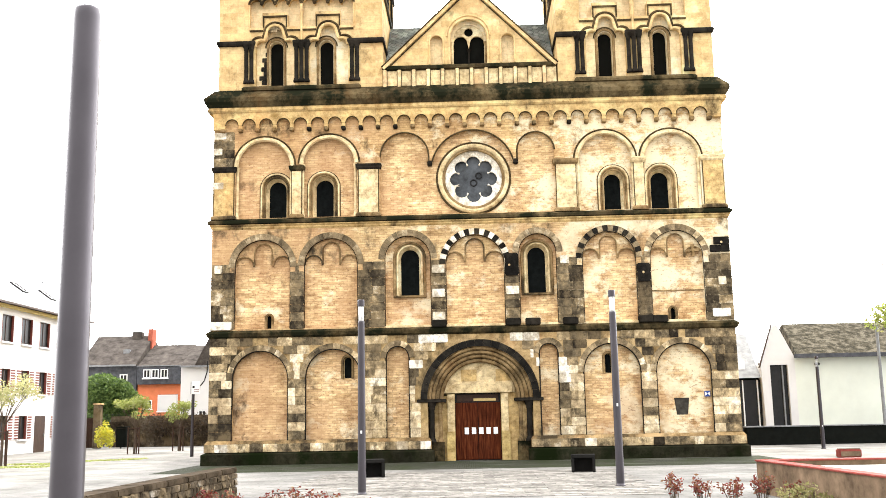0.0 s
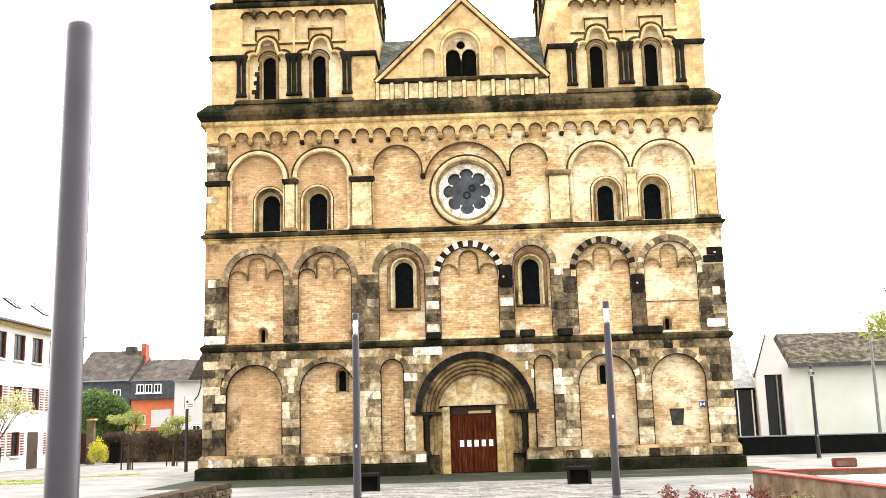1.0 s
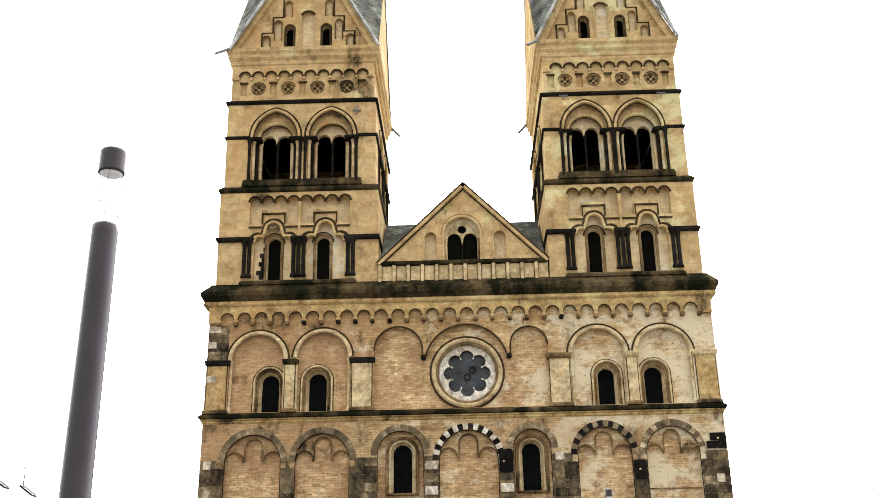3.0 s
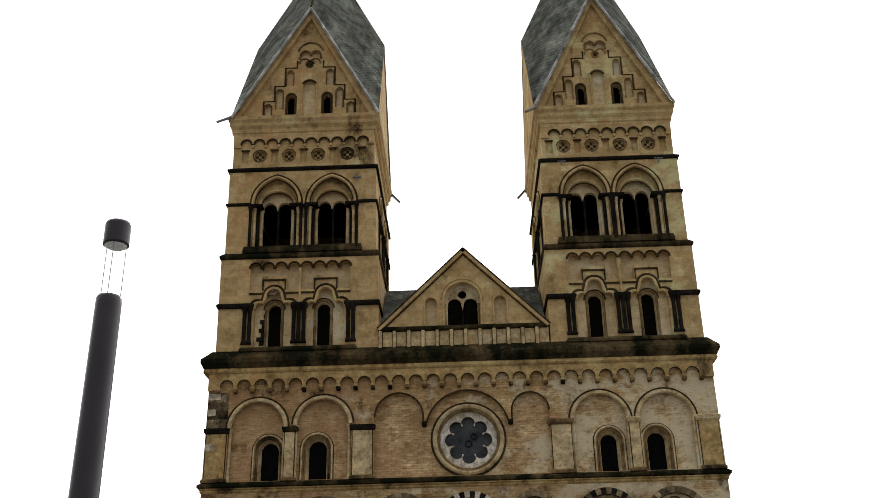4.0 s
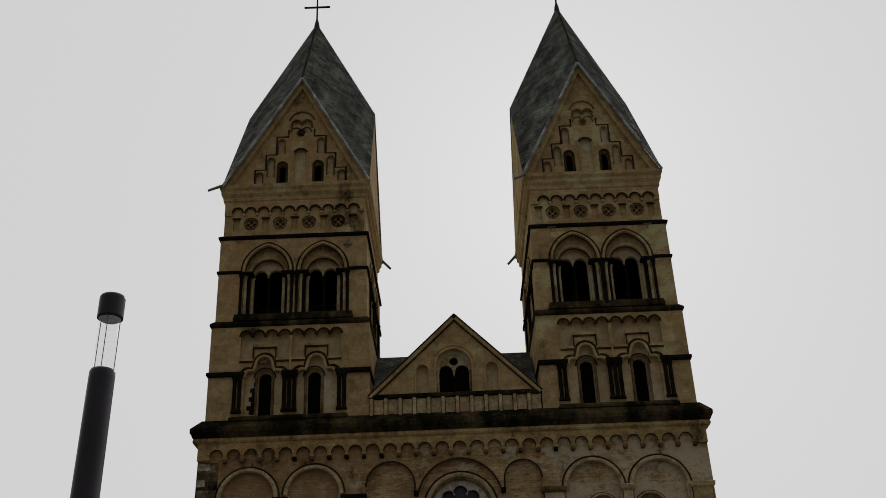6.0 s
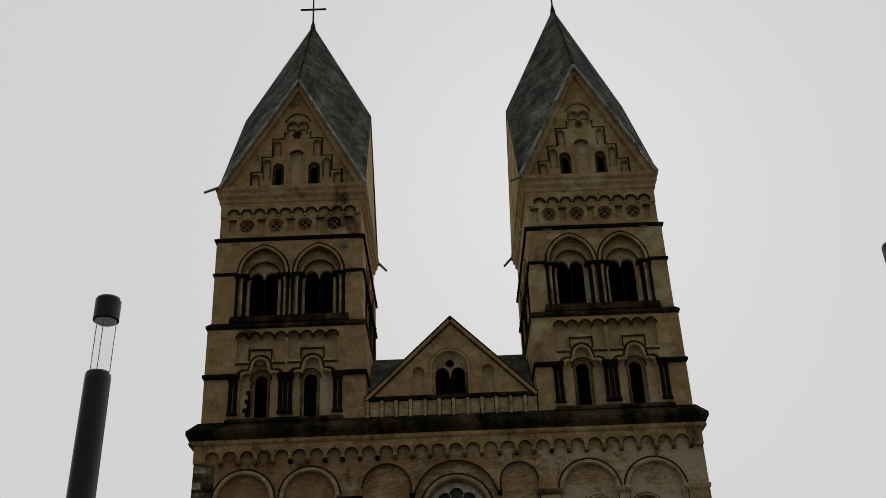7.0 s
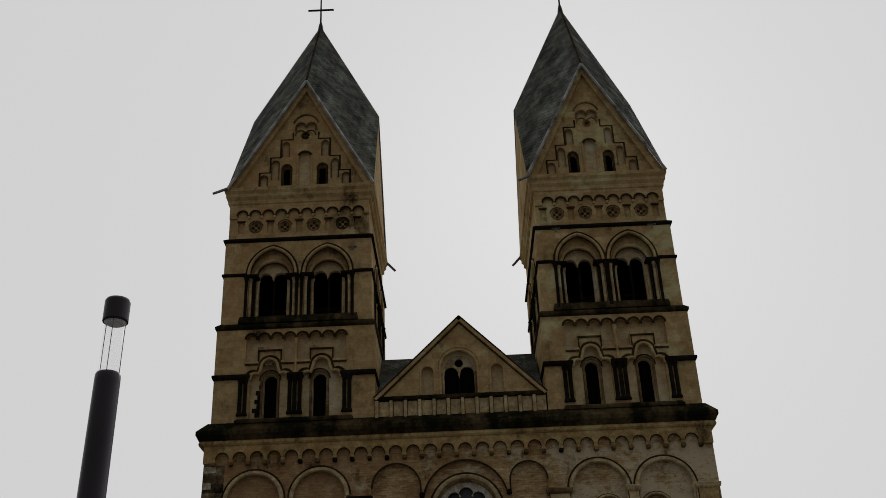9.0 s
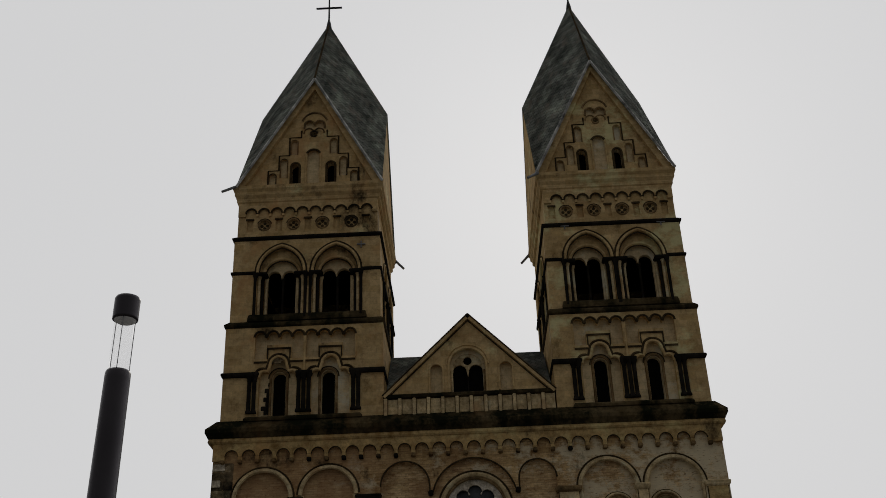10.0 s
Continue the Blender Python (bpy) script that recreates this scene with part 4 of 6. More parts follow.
for a, b in (((GX0 - 0.08, 16.26), (GXM, GT)), ((GXM, GT), (GX1 + 0.08, 16.26))):
    d = Vector((b[0] - a[0], b[1] - a[1])).normalized()
    nx, nz = -d.y * 0.16, d.x * 0.16
    part("coping", slab([[a, b, (b[0] - nx, b[1] - nz), (a[0] - nx, a[1] - nz)]], 0.0, 0.62), m_tower, gable)
    part("drip_edge", tube([a, b], 0.035, 0.0, sides=4), m_line, gable)
    part("inner_roll", tube([(a[0] - nx * 1.25, a[1] - nz * 1.25), (b[0] - nx * 1.25, b[1] - nz * 1.25)], 0.025, 0.13, sides=4), m_line, gable)
bm = bmesh.new()
vs = [bm.verts.new(c) for c in ((GX0, 0.5, 16.2), (GX1, 0.5, 16.2), (GX1, 4.0, 19.6), (GX0, 4.0, 19.6), (GX0, 7.8, 16.2), (GX1, 7.8, 16.2))]
for f in ((0, 1, 2, 3), (3, 2, 5, 4), (0, 3, 4), (1, 5, 2), (0, 4, 5, 1)):
    bm.faces.new([vs[i] for i in f])
part("middle_roof", bm, m_slate_dim, church, "grey slate roof between the towers")
bm = bmesh.new()
vs = [bm.verts.new(c) for c in ((GX0 + 0.1, 0.55, 16.3), (GXM, 0.55, GT - 0.1), (GX1 - 0.1, 0.55, 16.3), (GXM, 4.0, GT - 0.1), (GX0 + 0.1, 1.0, 16.3), (GX1 - 0.1, 1.0, 16.3))]
for f in ((0, 1, 3, 4), (1, 2, 5, 3)):
    bm.faces.new([vs[i] for i in f])
part("gable_roof", bm, m_slate_dim, church)


def tower(x0, x1, tipx, tipz, apex, hips, bays4, bays5, spouts, arches, spread):
    """One tower from the main cornice to the cross. bays: centres of the two bays."""
    tw = part("tower", boxed(x0 + 0.6, x1 - 0.6, 0.9, DEPTH - 0.6, 15.0, 15.2), m_dark, church, "square tuff tower with a folded slate helm")
    inset = ((0.0, 15.2, 19.8), (0.12, 19.8, 24.1), (0.22, 24.1, 26.3))
    # side and back walls
    for o, a, b in inset:
        sides = [(x0 + o + 0.5, x1 - o - 0.5, DEPTH - 0.5, DEPTH)]
        if a != 19.8:
            sides += [(x0 + o, x0 + o + 0.5, 0.5 + o, DEPTH), (x1 - o - 0.5, x1 - o, 0.5 + o, DEPTH)]
        for bx in sides:
            part("side_wall", boxed(*bx, a, b), m_tower, tw)
    # belfry openings in the side walls, turned from the plane of the front
    for s, xf in ((-1, x0 + 0.12), (1, x1 - 0.12)):
        turn = Matrix(((0, -s, 0, xf), (1, 0, 0, 0), (0, 0, 1, 0), (0, 0, 0, 1)))
        heads = [pointed(c - 1.07, c + 1.07, 20.15, 22.4, 23.74) for c in (2.75, 5.45)]
        lights2 = [[(c - 0.65, 20.15)] + arc(c - 0.34, 22.42, 0.31, 180, 0, 10) + [(c, 22.3)] + arc(c + 0.34, 22.42, 0.31, 180, 0, 10) + [(c + 0.65, 20.15)] for c in (2.75, 5.45)]
        # side_dark: near-black sheet painting the shade inside the belfry
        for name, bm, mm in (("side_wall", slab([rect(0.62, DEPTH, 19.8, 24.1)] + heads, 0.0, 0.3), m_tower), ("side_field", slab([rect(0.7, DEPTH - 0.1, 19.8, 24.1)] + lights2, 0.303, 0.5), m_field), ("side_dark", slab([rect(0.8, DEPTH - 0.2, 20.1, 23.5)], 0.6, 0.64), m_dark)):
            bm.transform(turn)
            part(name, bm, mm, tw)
        for c, h in zip((2.75, 5.45), heads):
            for bm, mm in ((tube(h[1:-1], 0.07, 0.0), m_tower), (tube([(c + (u - c) * 1.09, 22.3 + (z - 22.3) * 1.07) for u, z in h[1:-1]], 0.045, 0.0), m_line)):
                bm.transform(turn)
                part("side_moulding", bm, mm, tw)
            for du, dd, mm in ((-1.14, 0.0, m_basalt), (-0.95, 0.16, m_pale), (-0.73, 0.4, m_pale), (0.73, 0.4, m_pale), (0.95, 0.16, m_pale), (1.14, 0.0, m_basalt)):
                column(xf - s * dd, c + du, 20.12, 22.3, 0.08, tw, mm)
    part("belfry_floor", boxed(x0 + 0.62, x1 - 0.62, 0.7, DEPTH - 0.5, 20.0, 20.1), m_dark, tw)
    # storey four
    y = 0.1
    holes_a, holes_b, holes_w, wins4 = [], [], [], []
    hw = 1.13
    for c in bays4:
        w4 = hw / 2
        top = []
        for i in range(4):
            a = c - hw + i * w4
            top += [(a + 0.03, 19.2)] + arc(a + w4 / 2, 19.22, w4 / 2 - 0.03, 180, 0, 8) + [(a + w4 - 0.03, 19.2)]
        holes_a.append([(c - hw + 0.03, 18.12)] + top + [(c + hw - 0.03, 18.12), (c + 0.52, 18.12), (c + 0.52, 18.78), (c - 0.52, 18.78), (c - 0.52, 18.12)])
        holes_b.append([(c - 0.84, 15.56), (c - 0.84, 17.33)] + arc(c - 0.59, 17.38, 0.25, 180, 60, 6) + [(c - 0.42, 17.7)] + arc(c, 17.9, 0.36, 170, 10, 12) + [(c + 0.42, 17.7)] + arc(c + 0.59, 17.38, 0.25, 120, 0, 6) + [(c + 0.84, 17.33), (c + 0.84, 15.56)])
        wx = c - (0.12 if c == bays4[1] and arches == 10 else 0.0)
        holes_w.append(arch(wx - 0.29, wx + 0.29, 15.52, 17.66))
        wins4.append(wx)
    part("storey_wall", slab([rect(x0, x1, 15.2, 19.8)] + holes_a + holes_b, y, y + 0.3), m_tower, tw)
    part("field", slab([rect(x0, x1, 15.2, 19.8)] + holes_w, y + 0.303, y + 0.66), m_field, tw)
    for h in holes_a:
        part("moulding", tube(h, 0.04, y, closed=True), m_tower, tw)
        # dark lip that paints the shade under the small arches
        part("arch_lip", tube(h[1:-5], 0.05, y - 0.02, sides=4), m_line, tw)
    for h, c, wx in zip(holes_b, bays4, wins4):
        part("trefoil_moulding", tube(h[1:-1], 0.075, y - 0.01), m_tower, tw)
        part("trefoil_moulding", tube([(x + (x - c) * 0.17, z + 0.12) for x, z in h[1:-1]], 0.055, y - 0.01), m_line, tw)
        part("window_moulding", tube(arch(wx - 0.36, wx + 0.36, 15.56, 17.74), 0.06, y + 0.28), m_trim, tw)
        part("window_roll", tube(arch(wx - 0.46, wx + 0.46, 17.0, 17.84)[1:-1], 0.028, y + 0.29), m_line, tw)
        # near-black sheet in place of the shade behind the window
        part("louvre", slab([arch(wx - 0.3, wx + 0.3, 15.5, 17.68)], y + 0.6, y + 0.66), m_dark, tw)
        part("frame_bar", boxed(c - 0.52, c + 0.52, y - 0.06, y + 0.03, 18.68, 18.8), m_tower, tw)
        # dark bars below and beside the ledges paint their shade
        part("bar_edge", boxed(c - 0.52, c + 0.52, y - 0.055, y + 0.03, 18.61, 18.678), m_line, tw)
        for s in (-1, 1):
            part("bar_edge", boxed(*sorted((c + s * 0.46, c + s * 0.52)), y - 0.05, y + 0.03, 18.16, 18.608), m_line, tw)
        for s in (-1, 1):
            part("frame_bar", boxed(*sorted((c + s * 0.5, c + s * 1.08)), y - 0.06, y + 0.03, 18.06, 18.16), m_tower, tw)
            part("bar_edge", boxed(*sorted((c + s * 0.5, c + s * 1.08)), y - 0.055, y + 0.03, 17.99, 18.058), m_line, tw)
    m0 = sum(bays4) / 2
    part("shaft", lathe(m0, y - 0.04, [(0.07, 17.5), (0.05, 17.6), (0.05, 19.0), (0.08, 19.15)], 8), m_tower, tw)
    cols = [bays4[0] - 1.22, bays4[0] - 1.0, m0 - 0.22, m0, m0 + 0.22, bays4[1] + 1.0, bays4[1] + 1.22]
    for x in cols:
        column(x, y - 0.06 if x != m0 else y - 0.1, 15.72, 17.42, 0.085, tw, m_basalt)
    for a, b in ((x0 - 0.03, bays4[0] - 0.86), (m0 - 0.32, m0 + 0.32), (bays4[1] + 0.86, x1 + 0.03)):
        part("impost", stack(a, b, y - 0.13, y + 0.1, [(0.0, 17.36), (0.04, 17.44), (0.04, 17.52), (0.0, 17.56)]), m_basalt, tw)
    for s in (x0, x1):
        part("side_impost", stack(s - 0.02, s + 0.02, y + 0.2, DEPTH, [(0.0, 17.36), (0.05, 17.44), (0.05, 17.54)]), m_basalt, tw)
    part("sill", stack(bays4[0] - 1.3, bays4[1] + 1.3, y - 0.12, y + 0.2, [(0.08, 15.36), (0.08, 15.46), (0.0, 15.56)]), m_cornice, tw)
    part("string_course", stack(x0, x1, y, DEPTH, [(0.0, 19.66), (0.08, 19.74), (0.08, 19.84), (-0.14, 20.05)]), m_cornice, tw)
    # storey five: belfry
    x0, x1, y = x0 + 0.12, x1 - 0.12, 0.18
    big, small, ops = [], [], []
    for c in bays5:
        big.append(pointed(c - 1.07, c + 1.07, 20.15, 22.4, 23.74))
        small.append(pointed(c - 0.84, c + 0.84, 20.15, 22.36, 23.2))
        o = c - 0.05
        ops.append([(o - 0.65, 20.15)] + arc(o - 0.34, 22.42, 0.31, 180, 0, 10) + [(o, 22.3)] + arc(o + 0.34, 22.42, 0.31, 180, 0, 10) + [(o + 0.65, 20.15)])
    part("storey_wall", slab([rect(x0, x1, 19.95, 24.1)] + big, y, y + 0.3), m_tower, tw)
    part("order", slab([rect(x0, x1, 19.95, 24.1)] + small, y + 0.303, y + 0.58), m_tower, tw)
    part("field", slab([rect(x0, x1, 19.95, 24.1)] + ops, y + 0.583, y + 0.8), m_field, tw)
    for c, b, s in zip(bays5, big, small):
        part("moulding", tube(b[1:-1], 0.07, y), m_tower, tw)
        part("moulding", tube([(c + (x - c) * 1.09, 22.3 + (z - 22.3) * 1.07) for x, z in b[1:-1]], 0.045, y), m_line, tw)
        part("moulding", tube(s[1:-1], 0.08, y + 0.3), m_tower, tw)
        part("moulding", tube([(c + (x - c) * 0.92, 22.3 + (z - 22.3) * 0.92) for x, z in b[1:-1]], 0.035, y + 0.05), m_line, tw)
        part("moulding", tube([(c + (x - c) * 0.9, 22.3 + (z - 22.3) * 0.9) for x, z in s[1:-1]], 0.035, y + 0.36), m_line, tw)
        for dx, dy, mm in ((-1.14, 0.0, m_basalt), (-0.99, 0.16, m_pale), (-0.86, 0.3, m_basalt), (-0.73, 0.48, m_pale), (0.73, 0.48, m_pale), (0.86, 0.3, m_basalt), (0.99, 0.16, m_pale), (1.14, 0.0, m_basalt)):
            column(c + dx, y + dy, 20.12, 22.3, 0.07, tw, mm)
        column(c, y + 0.7, 20.15, 22.36, 0.055, tw, m_basalt)
        part("impost", stack(c - 1.18, c - 0.66, y - 0.03, y + 0.35, [(0.0, 22.24), (0.05, 22.3), (0.05, 22.36), (0.0, 22.4)]), m_basalt, tw)
        part("impost", stack(c + 0.66, c + 1.18, y - 0.03, y + 0.35, [(0.0, 22.24), (0.05, 22.3), (0.05, 22.36), (0.0, 22.4)]), m_basalt, tw)
    part("sill", stack(bays5[0] - 1.35, bays5[1] + 1.35, y - 0.06, y + 0.2, [(0.05, 19.98), (0.05, 20.1), (0.0, 20.3)]), m_cornice, tw)
    for a, b in ((x0 - 0.02, bays5[0] - 1.2), (bays5[1] + 1.2, x1 + 0.02)):
        part("band", stack(a, b, y, y + 0.1, [(0.0, 22.3), (0.06, 22.36), (0.06, 22.44), (0.0, 22.48)]), m_basalt, tw)
    for s in (x0, x1):
        part("side_band", stack(s - 0.02, s + 0.02, y + 0.2, DEPTH, [(0.0, 22.3), (0.06, 22.36), (0.06, 22.46)]), m_basalt, tw)
    part("string_course", stack(x0, x1, y, DEPTH, [(0.0, 24.02), (0.1, 24.1), (0.1, 24.17), (-0.08, 24.3)]), m_basalt, tw)
    # storey six: frieze with roundels
    x0, x1, y = x0 + 0.1, x1 - 0.1, 0.24
    part("storey_wall", boxed(x0, x1, y + 0.1, y + 0.5, 24.1, 26.3), m_tower, tw)
    p0 = x0 + (0.22 if arches == 10 else 0.02)
    w = (x1 - (0.22 if arches == 10 else 0.12) - p0) / 9
    holes = []
    for i in range(9):
        c = p0 + (i + 0.5) * w
        holes.append(arc(c, 24.86, 0.26, 0, 342, 19) if i % 2 else rect(c - 0.15, c + 0.15, 24.52, 25.14))
    part("panel_course", slab([rect(x0, x1, 24.1, 26.05)] + holes, y, y + 0.098), m_tower, tw)
    part("arch_frieze", frieze(x0 + 0.3, x1 - 0.2, 25.3, 26.0, arches, y - 0.09, y - 0.003, 0.1, (0.3, 0.2)), m_tower, tw)
    part("frieze_lip", frieze_line(x0 + 0.3, x1 - 0.2, 25.3, 26.0, arches, y - 0.08, 0.05, 0.1), m_line, tw)
    for i in range(9):
        c = p0 + (i + 0.5) * w
        if i % 2:
            part("roundel", tube(arc(c, 24.86, 0.27, 0, 342, 19), 0.045, y, closed=True), m_trim, tw)
            part("roundel_edge", tube(arc(c, 24.87, 0.325, 10, 170, 12), 0.025, y), m_line, tw)
            for k in range(4):
                a = radians(90 * k + 90)
                part("lobe", lathe(0, 0, [(0.075, 0.0), (0.075, 0.03)], 8, m=Matrix.Translation((c + 0.13 * math.cos(a), y + 0.1, 24.86 + 0.13 * math.sin(a))) @ pose(0, 0, 0, 90)), m_line, tw)
        else:
            part("panel_head", boxed(c - 0.19, c + 0.19, y - 0.05, y + 0.02, 25.12, 25.2), m_line, tw)
    part("cornice", stack(x0, x1, y, DEPTH, [(0.02, 25.98), (0.1, 26.08), (0.1, 26.25), (0.2, 26.4), (0.2, 26.55), (0.28, 26.68), (0.28, 26.86)]), m_tower, tw, "stepped stone tower cornice")
    # gables and folded helm
    cx = (x0 + x1) / 2
    ax, az = apex
    ya, yb = 0.0, 7.9
    gx0, gx1 = x0 - 0.12, x1 + 0.12
    gbase = 26.88
    wins = [arch(ax - 1.08, ax - 0.66, gbase + 0.06, gbase + 1.3), arch(ax + 0.62, ax + 1.04, gbase + 0.06, gbase + 1.3)]
    niche = arch(ax - 0.36, ax + 0.32, gbase + 0.06, gbase + 2.0)
    eye = arc(ax - 0.02, gbase + 2.92, 0.16, 0, 330, 11)
    steps = []
    for s in (-1, 1):
        for k, (a, h0, h1) in enumerate(((1.42, 0.5, 1.55), (1.95, 0.06, 0.75), (0.95, 1.75, 2.6))):
            steps.append(arch(ax + s * a - 0.17, ax + s * a + 0.17, gbase + h0, gbase + h1, 8))
    head = [(ax - 0.5, gbase + 3.2)] + arc(ax - 0.25, gbase + 3.42, 0.24, 180, 0, 8) + arc(ax + 0.25, gbase + 3.42, 0.24, 180, 0, 8) + [(ax + 0.5, gbase + 3.2)]
    part("gable_wall", slab([[(gx0 + 0.15, gbase), (ax, az - 0.25), (gx1 - 0.15, gbase)]] + wins + [niche, eye, head] + steps, y + 0.02, y + 0.16), m_tower, tw)
    part("gable_field", slab([[(gx0 + 0.2, gbase), (ax, az - 0.4), (gx1 - 0.2, gbase)]] + wins + [eye], y + 0.163, y + 0.45), m_field, tw)
    # near-black sheet in place of the shade behind the gable openings
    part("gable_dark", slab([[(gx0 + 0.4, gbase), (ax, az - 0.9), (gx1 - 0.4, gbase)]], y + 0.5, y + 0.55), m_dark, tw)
    for p, r in [(head, 0.05), (eye, 0.05), (arc(ax, gbase + 3.5, 0.62, 165, 15, 14), 0.05), (arc(ax - 0.27, gbase + 2.98, 0.24, 190, 20, 8), 0.035), (arc(ax + 0.23, gbase + 2.98, 0.24, 160, -10, 8), 0.035)] + [(s, 0.03) for s in steps]:
        part("moulding", tube(p, r, y + 0.01), m_trim, tw)
    for p in wins:
        part("window_surround", tube(p, 0.06, y + 0.02), m_line, tw)
    part("niche_moulding", tube(niche, 0.05, y + 0.01), m_tower, tw)
    part("niche_head", tube(niche[3:-3], 0.06, y - 0.005), m_line, tw)
    for s in (-1, 1):
        zig = [(ax + s * 0.62, gbase + 3.1), (ax + s * 0.62, gbase + 2.72), (ax + s * 1.18, gbase + 2.72), (ax + s * 1.18, gbase + 1.72), (ax + s * 1.66, gbase + 1.72), (ax + s * 1.66, gbase + 0.9), (ax + s * 2.16, gbase + 0.9), (ax + s * 2.16, gbase + 0.1)]
        part("stepped_moulding", tube(zig, 0.045, y + 0.01, sides=4), m_line, tw)
        e0 = ((gx0 if s < 0 else gx1), gbase)
        part("verge", slab([[(e0[0] + s * 0.12, gbase - 0.04), (ax, az - 0.02), (ax, az - 0.5), (e0[0] - s * 0.32, gbase - 0.04)]], y - 0.2, y + 0.06), m_tower, tw)
    mid_y = (ya + yb) / 2
    bm = bmesh.new()
    tip = bm.verts.new((tipx, mid_y, tipz))
    o = 0.14
    ol = 0.0 if arches == 10 else o
    cs = [bm.verts.new(c) for c in ((gx0 - ol, ya - o, gbase - 0.1), (gx1 + o, ya - o, gbase - 0.1), (gx1 + o, yb + o, gbase - 0.1), (gx0 - ol, yb + o, gbase - 0.1))]
    sz = 33.3
    gs = [bm.verts.new(c) for c in ((ax, ya - o, az), (hips[1], mid_y, sz), (ax, yb + o, az), (hips[0], mid_y, sz))]
    for k in range(4):
        bm.faces.new((tip, gs[k], cs[(k + 1) % 4])), bm.faces.new((tip, cs[(k + 1) % 4], gs[(k + 1) % 4]))
    bmesh.ops.solidify(bm, geom=bm.faces[:], thickness=0.12)
    part("helm_roof", bm, m_slate, tw, "folded grey-green slate helm roof")
    for s in (-1, 1):
        e0 = (gx0 - ol if s < 0 else gx1 + o, gbase - 0.12)
        part("flashing", tube([e0, (ax, az - 0.02)], 0.07, ya - o, sides=4), m_zinc, tw, "bright lead verge flashing")
        part("side_gable", slab([[(0.15, gbase), (mid_y, az + 0.3), (yb - 0.05, gbase)]], 0, 0.3), m_tower, tw).matrix_basis = Matrix(((0, -s, 0, hips[0] + 0.05 if s < 0 else hips[1] - 0.05), (1, 0, 0, 0), (0, 0, 1, 0), (0, 0, 0, 1)))
        for far, yy, dy in ((0, ya - 0.1, -0.35), (1, yb + 0.1, 0.35)):
            if (s, far) not in spouts:
                continue
            part("spout", lathe(0, 0, [(0.07, 0.0), (0.06, 0.75)], 8, m=look((gx0 - 0.05 if s < 0 else gx1 + 0.05, yy, gbase - 0.1), ((gx0 - 0.6 if s < 0 else gx1 + 0.6), yy + dy, gbase - 0.55)) @ pose(0, 0, 0, 180)), m_lead, tw)
    rise = (Vector((tipx, mid_y, tipz)) - Vector((ax, ya - o, az))).length
    part("ridge_roll", lathe(0, 0, [(0.055, 0.0), (0.045, rise)], 6, m=look((ax, ya - o - 0.02, az), (tipx, mid_y, tipz)) @ pose(0, 0, 0, 180)), m_line, tw, "dark lead ridge roll")
    cr = part("cross", lathe(tipx, mid_y, [(0.16, tipz - 0.3), (0.12, tipz), (0.05, tipz + 0.3), (0.04, tipz + 2.0)], 8), m_iron, tw, "black iron cross")
    part("arm", boxed(tipx - 0.72, tipx + 0.72, mid_y - 0.04, mid_y + 0.04, tipz + 1.1, tipz + 1.18), m_iron, cr)
    # the upper storeys are stretched up and sideways to fit the camera's view
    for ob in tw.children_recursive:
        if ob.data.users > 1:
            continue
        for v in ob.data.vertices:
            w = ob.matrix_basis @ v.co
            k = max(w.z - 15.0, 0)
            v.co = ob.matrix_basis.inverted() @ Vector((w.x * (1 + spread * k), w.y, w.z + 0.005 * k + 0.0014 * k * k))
    return tw


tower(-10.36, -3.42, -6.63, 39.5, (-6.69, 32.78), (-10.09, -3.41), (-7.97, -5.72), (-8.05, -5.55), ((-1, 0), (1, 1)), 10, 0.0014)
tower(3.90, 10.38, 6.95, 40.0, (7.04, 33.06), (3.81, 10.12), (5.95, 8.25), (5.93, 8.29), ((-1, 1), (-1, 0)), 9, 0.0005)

for ax_, az_ in ((-4.45, 23.75), (5.0, 24.22), (9.45, 24.22)):
    an_ = part("wall_anchor", boxed(ax_ - 0.025, ax_ + 0.025, 0.12, 0.17, az_ - 0.17, az_ + 0.17), m_lead, church, "pale iron wall anchor")
    part("bar", boxed(ax_ - 0.2, ax_ + 0.2, 0.115, 0.165, az_ - 0.025, az_ + 0.025), m_lead, an_)
for k, (w, z) in enumerate(((0.16, 17.1), (0.3, 16.85), (0.22, 16.65), (0.34, 16.45), (0.24, 16.25), (0.42, 16.05), (0.3, 15.85))):
    shared("stone", blk_black, wall3, Matrix.LocRotScale((-8.3 - w / 2, 0.4, z), None, (w, 0.06, 0.19)))
rk = random.Random(9)
for k in range(16):
    shared("stone", blk_sooty, wall3, Matrix.LocRotScale((-7.97 + rk.gauss(0, 0.26), 0.085, 18.16 + rk.gauss(0, 0.13)), None, (rk.uniform(0.12, 0.34), 0.05, rk.uniform(0.08, 0.16))))
# side annexe with a lean-to roof
part("annexe", boxed(-12.1, -10.52, 10.0, 22.0, 0.0, 4.7), m_tuff_low, church)
bm = slab([[(-12.4, 4.6), (-10.5, 6.4), (-10.5, 4.6)]], 9.8, 22.2)
part("annexe_roof", bm, m_slate, church)

